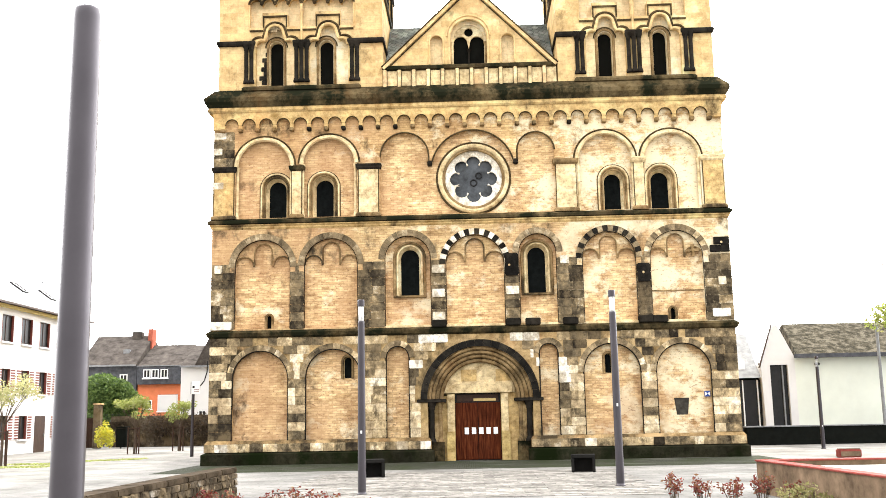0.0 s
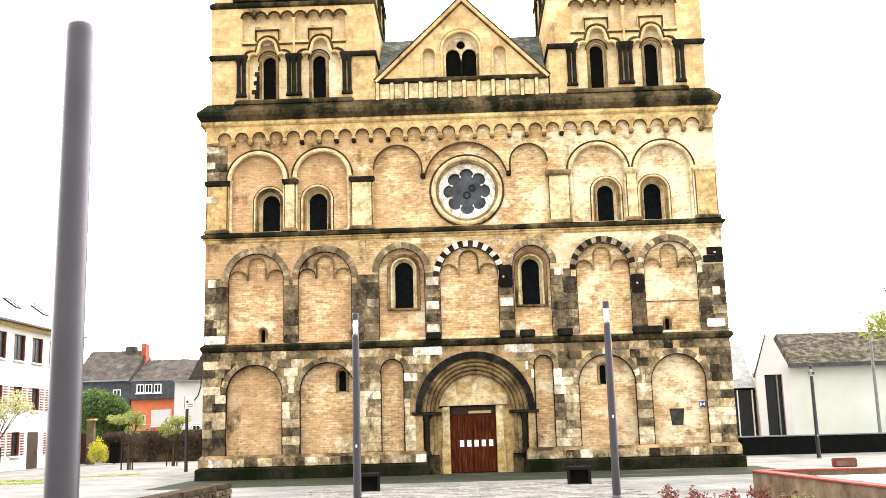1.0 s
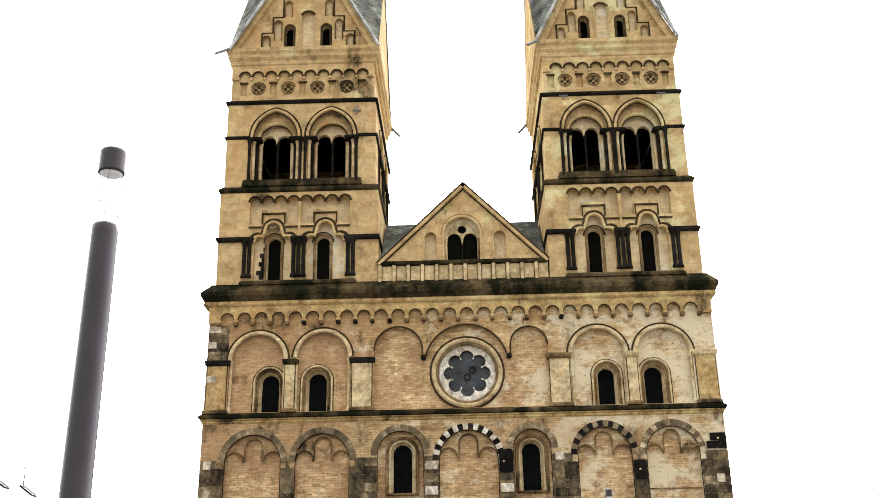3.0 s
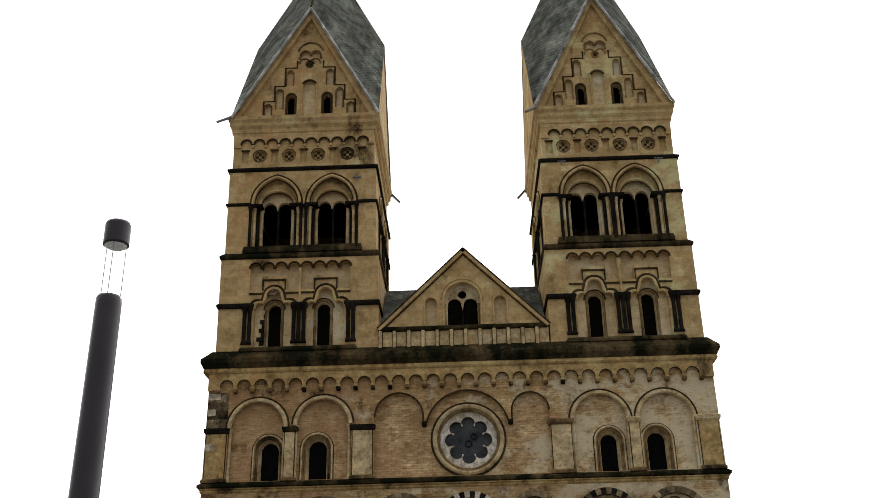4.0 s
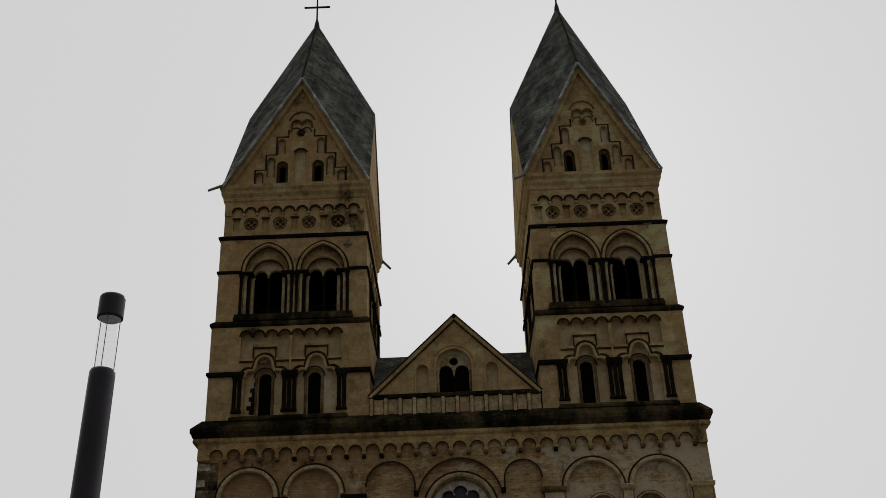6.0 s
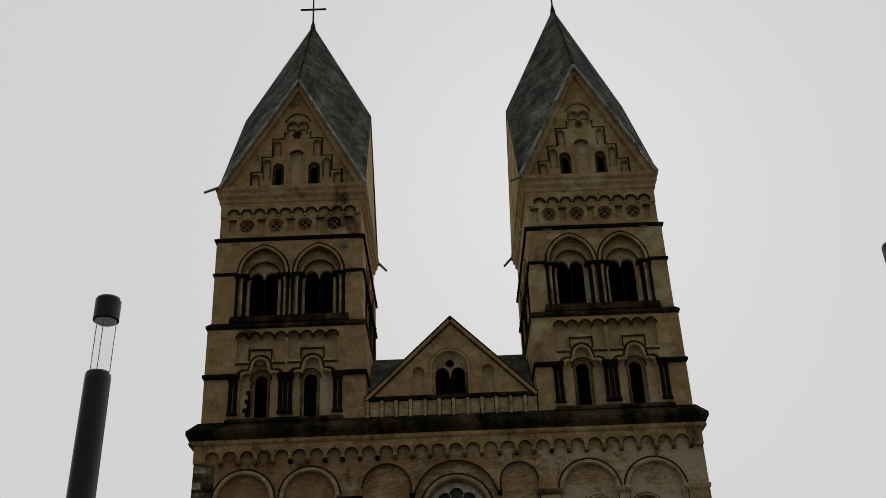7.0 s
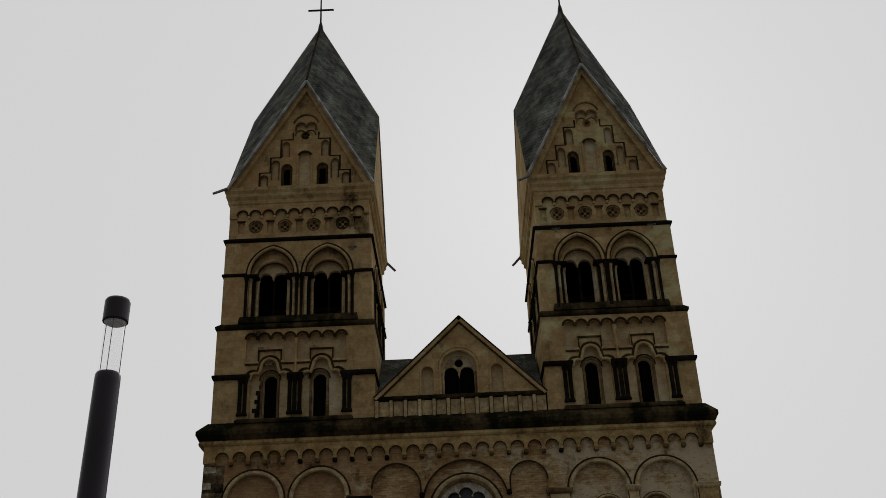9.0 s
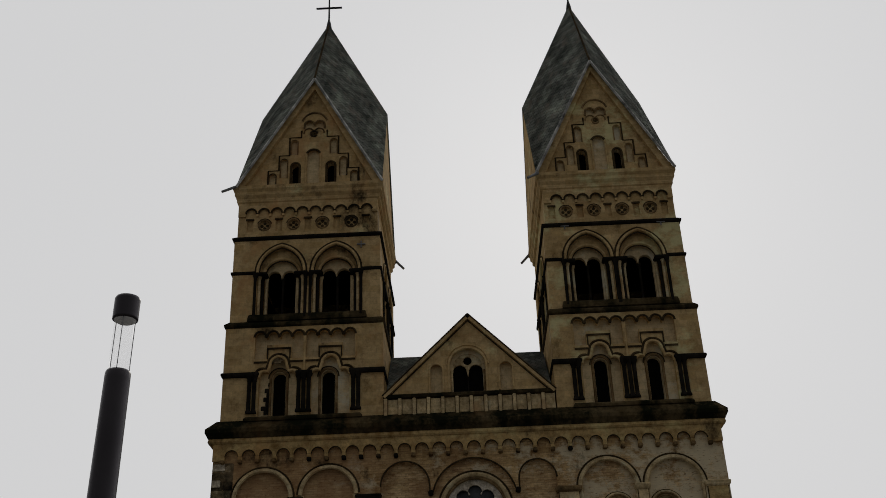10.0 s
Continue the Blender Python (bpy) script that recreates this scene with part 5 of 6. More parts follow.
# ---------------------------------------------------------------- square furniture
def lamp(x, y, scale=1.0, post=4.37, hatch=1.2, glow=m_tube):
    L = thing("street_lamp", "slender dark grey column street lamp with a floating cap", "street lamp", "column lamps on the square", at=(x, y, 0))
    part("post", lathe(0, 0, [(0.135, 0.0), (0.135, 0.03), (0.105, 0.031), (0.104, 0.08), (0.086, post - 0.06), (0.085, post - 0.015), (0.078, post)], 40), m_post, L)
    part("inspection_hatch", boxed(-0.02, 0.02, -0.106, -0.09, hatch - 0.035, hatch + 0.035), m_frame_white, L, "small pale hatch plate")
    part("diffuser", lathe(0, 0, [(0.07, post + 0.002), (0.07, post + 0.36)], 24), glow, L, "clear acrylic light tube" if glow is m_tube else "white opal light tube")
    for k in range(3):
        a = radians(40 + 120 * k)
        part("rod", lathe(0.075 * math.cos(a), 0.075 * math.sin(a), [(0.0028, post), (0.0028, post + 0.4)], 6), m_lead, L)
    part("cap", lathe(0, 0, [(0.075, post + 0.38), (0.088, post + 0.385), (0.088, post + 0.4), (0.088, post + 0.53), (0.088, post + 0.54), (0.08, post + 0.555)], 40), m_post, L)
    part("reflector", lathe(0, 0, [(0.02, post + 0.365), (0.06, post + 0.368), (0.08, post + 0.383)], 24), m_frame_white, L, "pale conical reflector")
    for ob in L.children:
        if ob.name.split(".")[0] in ("post", "cap", "diffuser"):
            for p in ob.data.polygons:
                p.use_smooth = abs(p.normal.z) < 0.6
    L.scale = (scale, scale, scale)
    return L


lamp(-2.325, -33.28)
lamp(3.078, -33.65)
lamp(-2.56, -15.93, 0.92, hatch=1.55, glow=m_opal)
lamp(3.6, -14.55, 0.975, hatch=2.0, glow=m_opal)
lamp(15.71, 6.22, 0.84)

for x, y, r in ((-3.0, -9.4, 8), (3.36, -8.5, -6)):
    S = thing("stone_seat", "dark concrete block seat standing on the paving", "seat", "block seats before the church", at=(x, y, 0))
    S.rotation_euler[2] = radians(r)
    part("top", soft_box(-0.36, 0.36, -0.34, 0.34, 0.43, 0.53, 0.018), m_concrete, S)
    for k in (-1, 1):
        part("side", soft_box(*sorted((k * 0.36, k * 0.27)), -0.33, 0.33, 0.0, 0.429, 0.015), m_concrete, S)
    part("back_panel", soft_box(-0.268, 0.268, 0.05, 0.14, 0.0, 0.428, 0.01), m_concrete, S)

# ---------------------------------------------------------------- leaves
def leaf_cloud(rng, blobs, size, count, bm=None):
    """Many small single leaves scattered through uneven clumps."""
    bm = bm or bmesh.new()
    for cx, cy, cz, rx, ry, rz, share in blobs:
        for _ in range(int(count * share)):
            while True:
                p = Vector((rng.uniform(-1, 1), rng.uniform(-1, 1), rng.uniform(-1, 1)))
                if 0.25 < p.length < 1:
                    break
            q = Matrix.LocRotScale((cx + p.x * rx, cy + p.y * ry, cz + p.z * rz), Euler((rng.uniform(0, 6.3), rng.uniform(0, 6.3), rng.uniform(0, 6.3))), None)
            s = size * rng.uniform(0.6, 1.3)
            bm.faces.new([bm.verts.new(q @ Vector(c)) for c in ((-s * 0.45, 0, 0), (0, -s, 0.1 * s), (s * 0.45, 0, 0), (0, s, 0.1 * s))])
    return bm


def limb(bm, a, b, r0, r1, n=6):
    a, b = Vector(a), Vector(b)
    q = (b - a).to_track_quat("Z", "Y").to_matrix()
    ra = [bm.verts.new(a + q @ Vector((r0 * math.cos(t), r0 * math.sin(t), 0))) for t in (6.2832 * k / n for k in range(n))]
    rb = [bm.verts.new(b + q @ Vector((r1 * math.cos(t), r1 * math.sin(t), 0))) for t in (6.2832 * k / n for k in range(n))]
    for k in range(n):
        bm.faces.new((ra[k], ra[(k + 1) % n], rb[(k + 1) % n], rb[k]))
    bm.faces.new(ra), bm.faces.new(rb)


def small_tree(x, y, h, r, mat, seed, label, staked=True, leaves_n=1500, leaf=0.07):
    rg = random.Random(seed)
    T = thing("tree", label, "tree", "young trees on the square" if staked else "", at=(x, y, 0))
    bm = bmesh.new()
    fork = h * 0.52
    limb(bm, (0, 0, 0), (0.03, 0, fork), 0.07, 0.05, 8)
    blobs = []
    for k in range(9):
        a = k * 2.4 + rg.uniform(-0.3, 0.3)
        e = (r * rg.uniform(0.5, 1) * math.cos(a), r * rg.uniform(0.5, 1) * math.sin(a), h * rg.uniform(0.72, 0.98))
        limb(bm, (0.03, 0, fork * rg.uniform(0.85, 1)), e, 0.03, 0.008, 5)
        for _ in range(3):
            f = (e[0] + rg.uniform(-0.35, 0.35) * r, e[1] + rg.uniform(-0.35, 0.35) * r, e[2] + rg.uniform(-0.05, 0.2) * h * 0.5)
            limb(bm, tuple(v * 0.75 + w * 0.25 for v, w in zip(e, (0, 0, fork))), f, 0.012, 0.004, 4)
            blobs.append((*f, r * 0.33, r * 0.33, r * 0.3, 1 / 27))
    part("trunk", bm, m_bark, T)
    part("crown", leaf_cloud(rg, blobs, leaf, leaves_n), mat, T, "loose spring foliage")
    if staked:
        K = thing("tree_stakes", "three brown wooden stakes with a crossbar round a young tree", "tree support", "tree supports", at=(x, y, 0))
        for k in range(3):
            a = radians(90 + 120 * k)
            part("stake", lathe(0.36 * math.cos(a), 0.36 * math.sin(a), [(0.04, 0), (0.04, 1.5)], 8), m_brown, K)
            b = radians(210 + 120 * k)
            bm = bmesh.new()
            limb(bm, (0.36 * math.cos(a), 0.36 * math.sin(a), 1.42), (0.36 * math.cos(b), 0.36 * math.sin(b), 1.42), 0.03, 0.03)
            part("crossbar", bm, m_brown, K)


m_leaf_spring = leaves("spring_green", (0.16, 0.2, 0.04), (0.24, 0.27, 0.07), (0.3, 0.29, 0.12))
small_tree(-18.95, 16.0, 2.95, 0.8, m_leaf_spring, 3, "young budding tree tied to stakes")
small_tree(-17.8, 20.5, 2.65, 0.7, m_leaf_spring, 5, "young budding tree tied to stakes")
small_tree(-20.3, 3.2, 3.6, 1.1, leaves("pale_blossom", (0.26, 0.27, 0.1), (0.36, 0.35, 0.16), (0.44, 0.41, 0.24)), 8, "young tree with pale yellow-green blossom")

# ---------------------------------------------------------------- flower beds
def bed_wall(name, label, pts, h, t, mat, coping, mat_c, stones=None):
    """A low wall along a line on the ground, with a coping."""
    W = thing(name, label, "low wall")
    for (ax, ay), (bx, by) in zip(pts, pts[1:]):
        d = Vector((bx - ax, by - ay))
        m = Matrix.Translation((ax, ay, 0)) @ pose(0, 0, 0, 0, 0, math.degrees(math.atan2(d.y, d.x)))
        part("wall", boxed(0, d.length, -t / 2, t / 2, 0, h - coping, m), mat, W)
        n = max(1, round(d.length / 1.0))
        for k in range(n):
            bm = soft_box(k * d.length / n + 0.004, (k + 1) * d.length / n - 0.004, -t / 2 - 0.04, t / 2 + 0.04, h - coping, h, min(0.02, coping * 0.3))
            bm.transform(m)
            part("coping_stone", bm, mat_c, W)
        if stones:
            rg = random.Random(7)
            z = 0.02
            while z < h - coping - 0.08:
                hh = min(rg.uniform(0.13, 0.26), h - coping - z)
                u = 0.0
                while u < d.length - 0.1:
                    w = min(rg.uniform(0.16, 0.5), d.length - u)
                    shared("stone", rg.choice(stones), W, m @ Matrix.LocRotScale((u + w / 2, t / 2, z + hh / 2), None, (w + 0.01, 0.1, hh + 0.02)))
                    shared("stone", rg.choice(stones), W, m @ Matrix.LocRotScale((u + w / 2, -t / 2, z + hh / 2), None, (w + 0.01, 0.1, hh + 0.02)))
                    u += w
                z += hh
    return W


blk_garden = block_mesh("stone", m_garden)
rough_stones = [rough_block("stone", m_garden, k) for k in range(5)]
m_cop_stone = simple("weathered_coping", (0.04, 0.03, 0.02), 0.9, 0, 0.7, 3)
bed_wall("garden_wall", "low rough stone garden wall with flat weathered coping", [(-5.02, -18.7), (-5.3, -27.0)], 0.8, 0.34, m_garden, 0.11, m_cop_stone, rough_stones)
m_bed_wall = simple("stained_concrete_wall", (0.115, 0.08, 0.052), 0.9, 0, 0.65, 1.6)
bed_wall("planter_wall", "stained concrete planter wall with rust-red steel edge", [(14.0, -17.5), (6.28, -17.25), (6.68, -24.0)], 0.7, 0.24, m_bed_wall, 0.035, m_red_cop)
P = thing("planter_gravel", "pale gravel filling the raised planter", "gravel", kind="stuff")
bm = bmesh.new()
bm.faces.new([bm.verts.new(c) for c in ((6.4, -17.37, 0.56), (13.9, -17.6, 0.56), (13.9, -24, 0.56), (6.8, -24, 0.56))])
part("gravel", bm, simple("pale_gravel", (0.5, 0.48, 0.42), 0.95, 0, 0.25, 20, 0.6), P)


def shrub(x, y, h, w, seed, mat, label):
    rg = random.Random(seed)
    T = thing("shrub", label, "shrub", "bed shrubs", at=(x, y, 0))
    bm = bmesh.new()
    blobs = []
    for k in range(12):
        a = rg.uniform(0, 6.28)
        e = (w * rg.uniform(0.2, 1) * math.cos(a), w * rg.uniform(0.2, 1) * math.sin(a), h * rg.uniform(0.55, 1.0))
        limb(bm, (e[0] * 0.5, e[1] * 0.5, 0), e, 0.008, 0.004, 4)
        for u, sh in ((1.0, 0.6), (0.6, 0.4)):
            blobs.append((e[0] * (0.5 + 0.5 * u), e[1] * (0.5 + 0.5 * u), e[2] * u, 0.1, 0.1, 0.1, sh / 12))
    part("twig_clump", bm, m_bark, T)
    part("foliage", leaf_cloud(rg, blobs, 0.042, 190), mat, T)


rs = random.Random(11)
for i in range(9):
    shrub(-4.9 + i * 0.36 + rs.uniform(-0.1, 0.1), -21.3 + rs.uniform(-0.7, 0.5), rs.uniform(0.34, 0.52), 0.34, 40 + i, m_leaf_red, "low rose bush with reddish young leaves")
for i in range(6):
    shrub(4.1 + i * 0.52 + rs.uniform(-0.1, 0.1), -18.6 - i * 0.22 + rs.uniform(-0.3, 0.3), rs.uniform(0.32, 0.5), 0.24, 60 + i, m_leaf_red, "low rose bush with reddish young leaves")
for i in range(6):
    shrub(5.7 + i * 0.32, -20.7 - rs.uniform(0, 0.8), rs.uniform(0.26, 0.42), 0.32, 80 + i, m_leaf_olive, "low bush with fresh yellow-green leaves")

# ---------------------------------------------------------------- houses
def house_window(parent, x, y0, y1, z0, z1, shutters=False, m=None, deep=0.0, bars=m_frame_white):
    """A window in a wall that faces +x, or turned by m; deep: how far it sits back in its opening."""
    m = m or Matrix.Identity(4)
    face, x = x, x - deep
    w = part("window", boxed(x - 0.12, x + 0.012, y0 - 0.02, y1 + 0.02, z0 - 0.02, z1 + 0.02, m), m_pane, parent)
    if deep:
        for a, b in ((y0, y0 + 0.04), (y1 - 0.04, y1)):
            part("reveal", boxed(x, face + 0.01, a, b, z0, z1, m), m_shutter, w, "dark red window reveal")
    yc = (y0 + y1) / 2
    for a, b, c, d in ((y0 - 0.02, y0 + 0.06, z0, z1), (y1 - 0.06, y1 + 0.02, z0, z1), (yc - 0.03, yc + 0.03, z0 + 0.06, z1 - 0.06), (y0 + 0.06, y1 - 0.06, z1 - 0.07, z1), (y0 + 0.06, y1 - 0.06, z0, z0 + 0.07)):
        part("frame_bar", boxed(x - 0.1, x + 0.04, a, b, c, d, m), bars, w)
    part("sill", boxed(face - 0.02, face + 0.12, y0 - 0.08, y1 + 0.08, z0 - 0.09, z0, m), m_frame_white, w)
    if shutters:
        for a, b in ((y0 - (y1 - y0) * 0.55, y0 - 0.03), (y1 + 0.03, y1 + (y1 - y0) * 0.55)):
            sh = part("shutter", boxed(face + 0.002, face + 0.03, a, b, z0, z1, m), m_frame_white, w, "louvred window shutter")
            n = 9
            for k in range(n):
                zz = z0 + (k + 0.25) * (z1 - z0) / n
                part("slat", boxed(face + 0.03, face + 0.06, a + 0.04, b - 0.04, zz, zz + (z1 - z0) / n * 0.55, m), m_shutter, sh)
    return w


HX = -27.5
H = thing("house", "white rendered three-storey house with red shutters", "house")
ROWS_Y = [23.17 + k * 2.53 for k in range(-8, 3)]
openings = [rect(y - 0.74, y + 0.74, 6.6, 8.2) for y in ROWS_Y] + [rect(y - 0.55, y + 0.55, 3.6, 5.02) for y in ROWS_Y] + [rect(y - 0.55, y + 0.55, 0.85, 2.27) for y in ROWS_Y if abs(y - 23.17) > 0.1]
bm = slab([rect(2.0, 29.4, 0.0, 8.8)] + openings, 0.0, 0.4)
bm.transform(Matrix(((0, -1, 0, HX), (1, 0, 0, 0), (0, 0, 1, 0), (0, 0, 0, 1))))
part("wall", bm, m_render, H)
part("side_wall", boxed(-37, HX - 0.4, 29.0, 29.4, 0.0, 8.8), m_render, H)
part("back_wall", boxed(-37, -36.6, 2.0, 29.0, 0.0, 8.8), m_render, H)
part("floor", boxed(-36.6, HX - 0.6, 2.0, 29.0, 8.2, 8.5), m_dark, H)
part("roof_edge", boxed(HX + 0.3, HX + 0.62, 1.7, 29.7, 8.74, 8.86), m_brown, H)
part("eaves_board", boxed(-37.4, HX + 0.3, 1.8, 29.6, 8.58, 8.8), m_yellow, H, "yellow painted eaves board")
bm = bmesh.new()
vs = [bm.verts.new(c) for c in ((HX + 0.55, 1.7, 8.8), (HX + 0.55, 29.7, 8.8), (-32.2, 29.7, 12.6), (-32.2, 1.7, 12.6), (-37.6, 1.7, 8.8), (-37.6, 29.7, 8.8))]
for f in ((0, 1, 2, 3), (3, 2, 5, 4), (0, 3, 4), (1, 5, 2), (0, 4, 5, 1)):
    bm.faces.new([vs[i] for i in f])
roof = part("roof", bm, simple("pale_sunlit_slate", (0.36, 0.37, 0.39), 0.5, 0, 0.15, 1.5), H)
for yy in (22.6, 26.8):
    m_pitch = Matrix.Translation((-29.25, yy, 10.49)) @ pose(0, 0, 0, 0, math.degrees(math.atan2(3.8, 5.25)), 0)
    sky_l = part("skylight", boxed(-0.5, 0.5, 0.0, 0.7, -0.05, 0.04, m_pitch), m_pane, roof)
    for a, b, c, d in ((-0.56, -0.5, -0.06, 0.76), (0.5, 0.56, -0.06, 0.76), (-0.5, 0.5, -0.06, 0.0), (-0.5, 0.5, 0.7, 0.76)):
        part("frame_bar", boxed(a, b, c, d, -0.05, 0.08, m_pitch), m_iron, sky_l)
aerial = part("aerial", lathe(-30.0, 28.0, [(0.035, 10.7), (0.03, 12.6)], 6), m_iron, roof)
part("crossbar", boxed(-30.4, -29.7, 27.98, 28.02, 11.5, 11.54), m_iron, aerial)
for yo in ROWS_Y:
    house_window(H, HX, yo - 0.74, yo + 0.74, 6.6, 8.2, deep=0.16, bars=m_brown)
    house_window(H, HX, yo - 0.55, yo + 0.55, 3.6, 5.02, True, deep=0.16, bars=m_brown)
    if abs(yo - 23.17) > 0.1:
        house_window(H, HX, yo - 0.55, yo + 0.55, 0.85, 2.27, True, deep=0.16, bars=m_brown)
d1 = part("door", boxed(HX - 0.1, HX + 0.02, 22.3, 23.8, 0.0, 2.27), m_brown, H, "brown wooden house door")
part("handle", boxed(HX + 0.02, HX + 0.07, 23.6, 23.67, 1.0, 1.15), m_lead, d1)


def row_house(name, label, x0, x1, y0, y1, eave, ridge, wall, roof, ledge=0.3):
    T = thing(name, label, "house")
    part("wall", boxed(x0, x1, y0, y1, 0.0, eave), wall, T)
    bm = bmesh.new()
    ym = (y0 + y1) / 2
    vs = [bm.verts.new(c) for c in ((x0, y0 - ledge, eave), (x1, y0 - ledge, eave), (x1, ym, ridge), (x0, ym, ridge), (x0, y1 + ledge, eave), (x1, y1 + ledge, eave))]
    for f in ((0, 1, 2, 3), (3, 2, 5, 4), (0, 3, 4), (1, 5, 2), (0, 4, 5, 1)):
        bm.faces.new([vs[i] for i in f])
    part("roof", bm, roof, T)
    part("gutter", boxed(x0, x1, y0 - ledge - 0.1, y0 - ledge, eave - 0.06, eave + 0.06), m_lead, T)
    return T


F = Matrix(((0, -1, 0, 0), (-1, 0, 0, 0), (0, 0, 1, 0), (0, 0, 0, 1)))   # turns a +x wall to face -y: (x, y) -> (-y, -x)
h1 = row_house("house", "grey slate-clad house with a steep slate roof", -32.0, -27.25, 40.0, 48.0, 6.3, 9.05, m_grey_clad, m_slate_house)
part("chimney", soft_box(-28.9, -28.1, 43.4, 44.2, 8.6, 9.35, 0.03), m_slate_house, h1)
part("chimney", soft_box(-27.5, -27.1, 43.2, 44.2, 7.2, 9.55, 0.03), m_red_brick, h1, "orange-red chimney stack")
part("skylight", boxed(-28.9, -28.4, 41.4, 41.9, 7.3, 7.72), m_lead, h1)
house_window(h1, -40.0, 28.0, 28.6, 4.3, 5.6, m=F)
h2 = row_house("house", "orange rendered house with a slate-hung dormer", -27.2, -23.55, 40.2, 47.5, 6.2, 8.2, m_orange, m_slate_house)
dm = part("dormer", boxed(-27.15, -23.6, 39.8, 41.5, 4.75, 6.2), m_grey_clad, h2, "slate-hung dormer with three white windows")
for a in (-26.62, -25.95, -25.2):
    house_window(dm, -39.8, -a - 0.56, -a, 5.25, 5.95, m=F)
house_window(h2, -40.2, 23.9, 25.5, 2.6, 3.9, m=F)
part("roller_shutter", boxed(-25.46, -23.94, 40.08, 40.16, 2.64, 3.86), m_render, h2, "lowered white roller shutter")
house_window(h2, -40.2, 26.0, 26.6, 2.8, 3.5, m=F)
h3 = row_house("house", "white rendered house beside the church", -23.5, -18.0, 39.6, 47.5, 6.1, 8.1, m_render, m_slate_house)
bm = slab([[(-22.3, 6.15), (-21.0, 8.7), (-17.5, 8.7), (-17.5, 6.15)]], 39.2, 47.0)
part("roof", bm, m_slate_house, h3, "dark hipped slate roof")
part("chimney", soft_box(-21.1, -20.4, 42.0, 42.7, 8.8, 9.75, 0.03), m_grey_clad, h3)
house_window(h3, -39.6, 21.4, 22.0, 1.9, 2.6, m=F)

G = thing("boundary_wall", "brown rubble stone boundary wall behind the trees", "wall")
part("wall", boxed(-26.2, -12.5, 31.9, 32.4, 0, 2.2), m_rubble, G)
rg = random.Random(3)
for k in range(110):
    w = rg.uniform(0.4, 0.8)
    shared("stone", blk_garden, G, Matrix.LocRotScale((rg.uniform(-26, -13), 31.88, 0.15 + 0.3 * rg.randrange(6) + 0.02), None, (w, 0.1, 0.26)))
U = thing("bush", "large clipped dark evergreen bush behind the wall", "bush", at=(-26.2, 34.5, 0.4))
bm = bmesh.new()
for k in range(6):
    limb(bm, (k * 0.5 - 1.5, 0, -0.4), (k * 0.55 - 2.4, rg.uniform(-0.5, 0.5), 3.4), 0.08, 0.02)
part("twig_clump", bm, m_bark, U)
part("foliage", leaf_cloud(rg, [(-1.8, 0, 3.5, 1.7, 1.4, 1.6, 0.35), (-0.7, 0, 3.4, 1.4, 1.4, 1.3, 0.3), (0.15, 0, 2.9, 1.05, 1.2, 1.05, 0.2), (-1.0, 0, 1.8, 1.9, 1.3, 1.6, 0.15)], 0.12, 17000), m_leaf_bush, U)
V = thing("hedge", "brown budding hedge along the boundary wall", "hedge")
part("foliage", leaf_cloud(rg, [(-22.5 + k * 1.5, 31.2, 1.5, 1.3, 0.5, 0.9, 1 / 7) for k in range(7)], 0.09, 5000), m_leaf_brown, V)
YB = thing("forsythia_bush", "bright yellow flowering bush by the wall", "bush", at=(-25.4, 28.0, 0))
part("foliage", leaf_cloud(rg, [(-0.1, 0, 0.8, 0.36, 0.4, 0.8, 0.3), (0.25, 0, 1.15, 0.36, 0.4, 0.75, 0.3), (0.55, 0.1, 0.7, 0.36, 0.4, 0.7, 0.3)], 0.08, 1100), leaves("yellow_blossom", (0.5, 0.42, 0.03), (0.55, 0.5, 0.06), (0.3, 0.35, 0.05)), YB)
GT_ = thing("garden_gate", "brown wooden garden gate beside a pale pillar", "gate")
pil = part("pillar", soft_box(-26.6, -26.1, 29.5, 30.0, 0.0, 3.0, 0.03), m_rubble, GT_)
part("cap", soft_box(-26.66, -26.04, 29.44, 30.06, 3.0, 3.12, 0.03), m_pale, pil)
leaf_g = part("gate_leaf", soft_box(-27.3, -26.62, 29.6, 29.68, 0.05, 2.1, 0.01), m_brown, GT_)
for k in range(4):
    part("board", soft_box(-27.28 + k * 0.165, -27.125 + k * 0.165, 29.57, 29.6, 0.08, 2.07, 0.006), m_brown, leaf_g)
MO = thing("moss_strip", "thin yellow-green moss and grass along the paving joints", "grass", kind="stuff")
rg = random.Random(21)
bm = bmesh.new()
for x0, y0, x1, y1, n in ((-19.9, 1.6, -17.6, 1.9, 1500), (-18.4, 6.6, -16.0, 8.6, 1500), (-20.6, 4.6, -18.0, 4.2, 900)):
    for _ in range(n):
        u = rg.random()
        c = Vector((x0 + (x1 - x0) * u + rg.gauss(0, 0.12), y0 + (y1 - y0) * u + rg.gauss(0, 0.35), 0.0))
        a, h = rg.uniform(0, 6.28), rg.uniform(0.02, 0.06)
        d = Vector((math.cos(a), math.sin(a), 0)) * 0.05
        bm.faces.new([bm.verts.new(c - d), bm.verts.new(c + d), bm.verts.new(c + Vector((d.y, -d.x, h)))])
part("tufts", bm, m_leaf_spring, MO)
B = thing("wheelie_bin", "black plastic wheelie bin by the wall", "bin", at=(-24.1, 28.5, 0))
part("body", soft_box(-0.35, 0.35, -0.35, 0.35, 0.08, 1.35, 0.04), m_bin, B)
part("lid", soft_box(-0.37, 0.37, -0.4, 0.37, 1.36, 1.48, 0.03), m_bin, B)
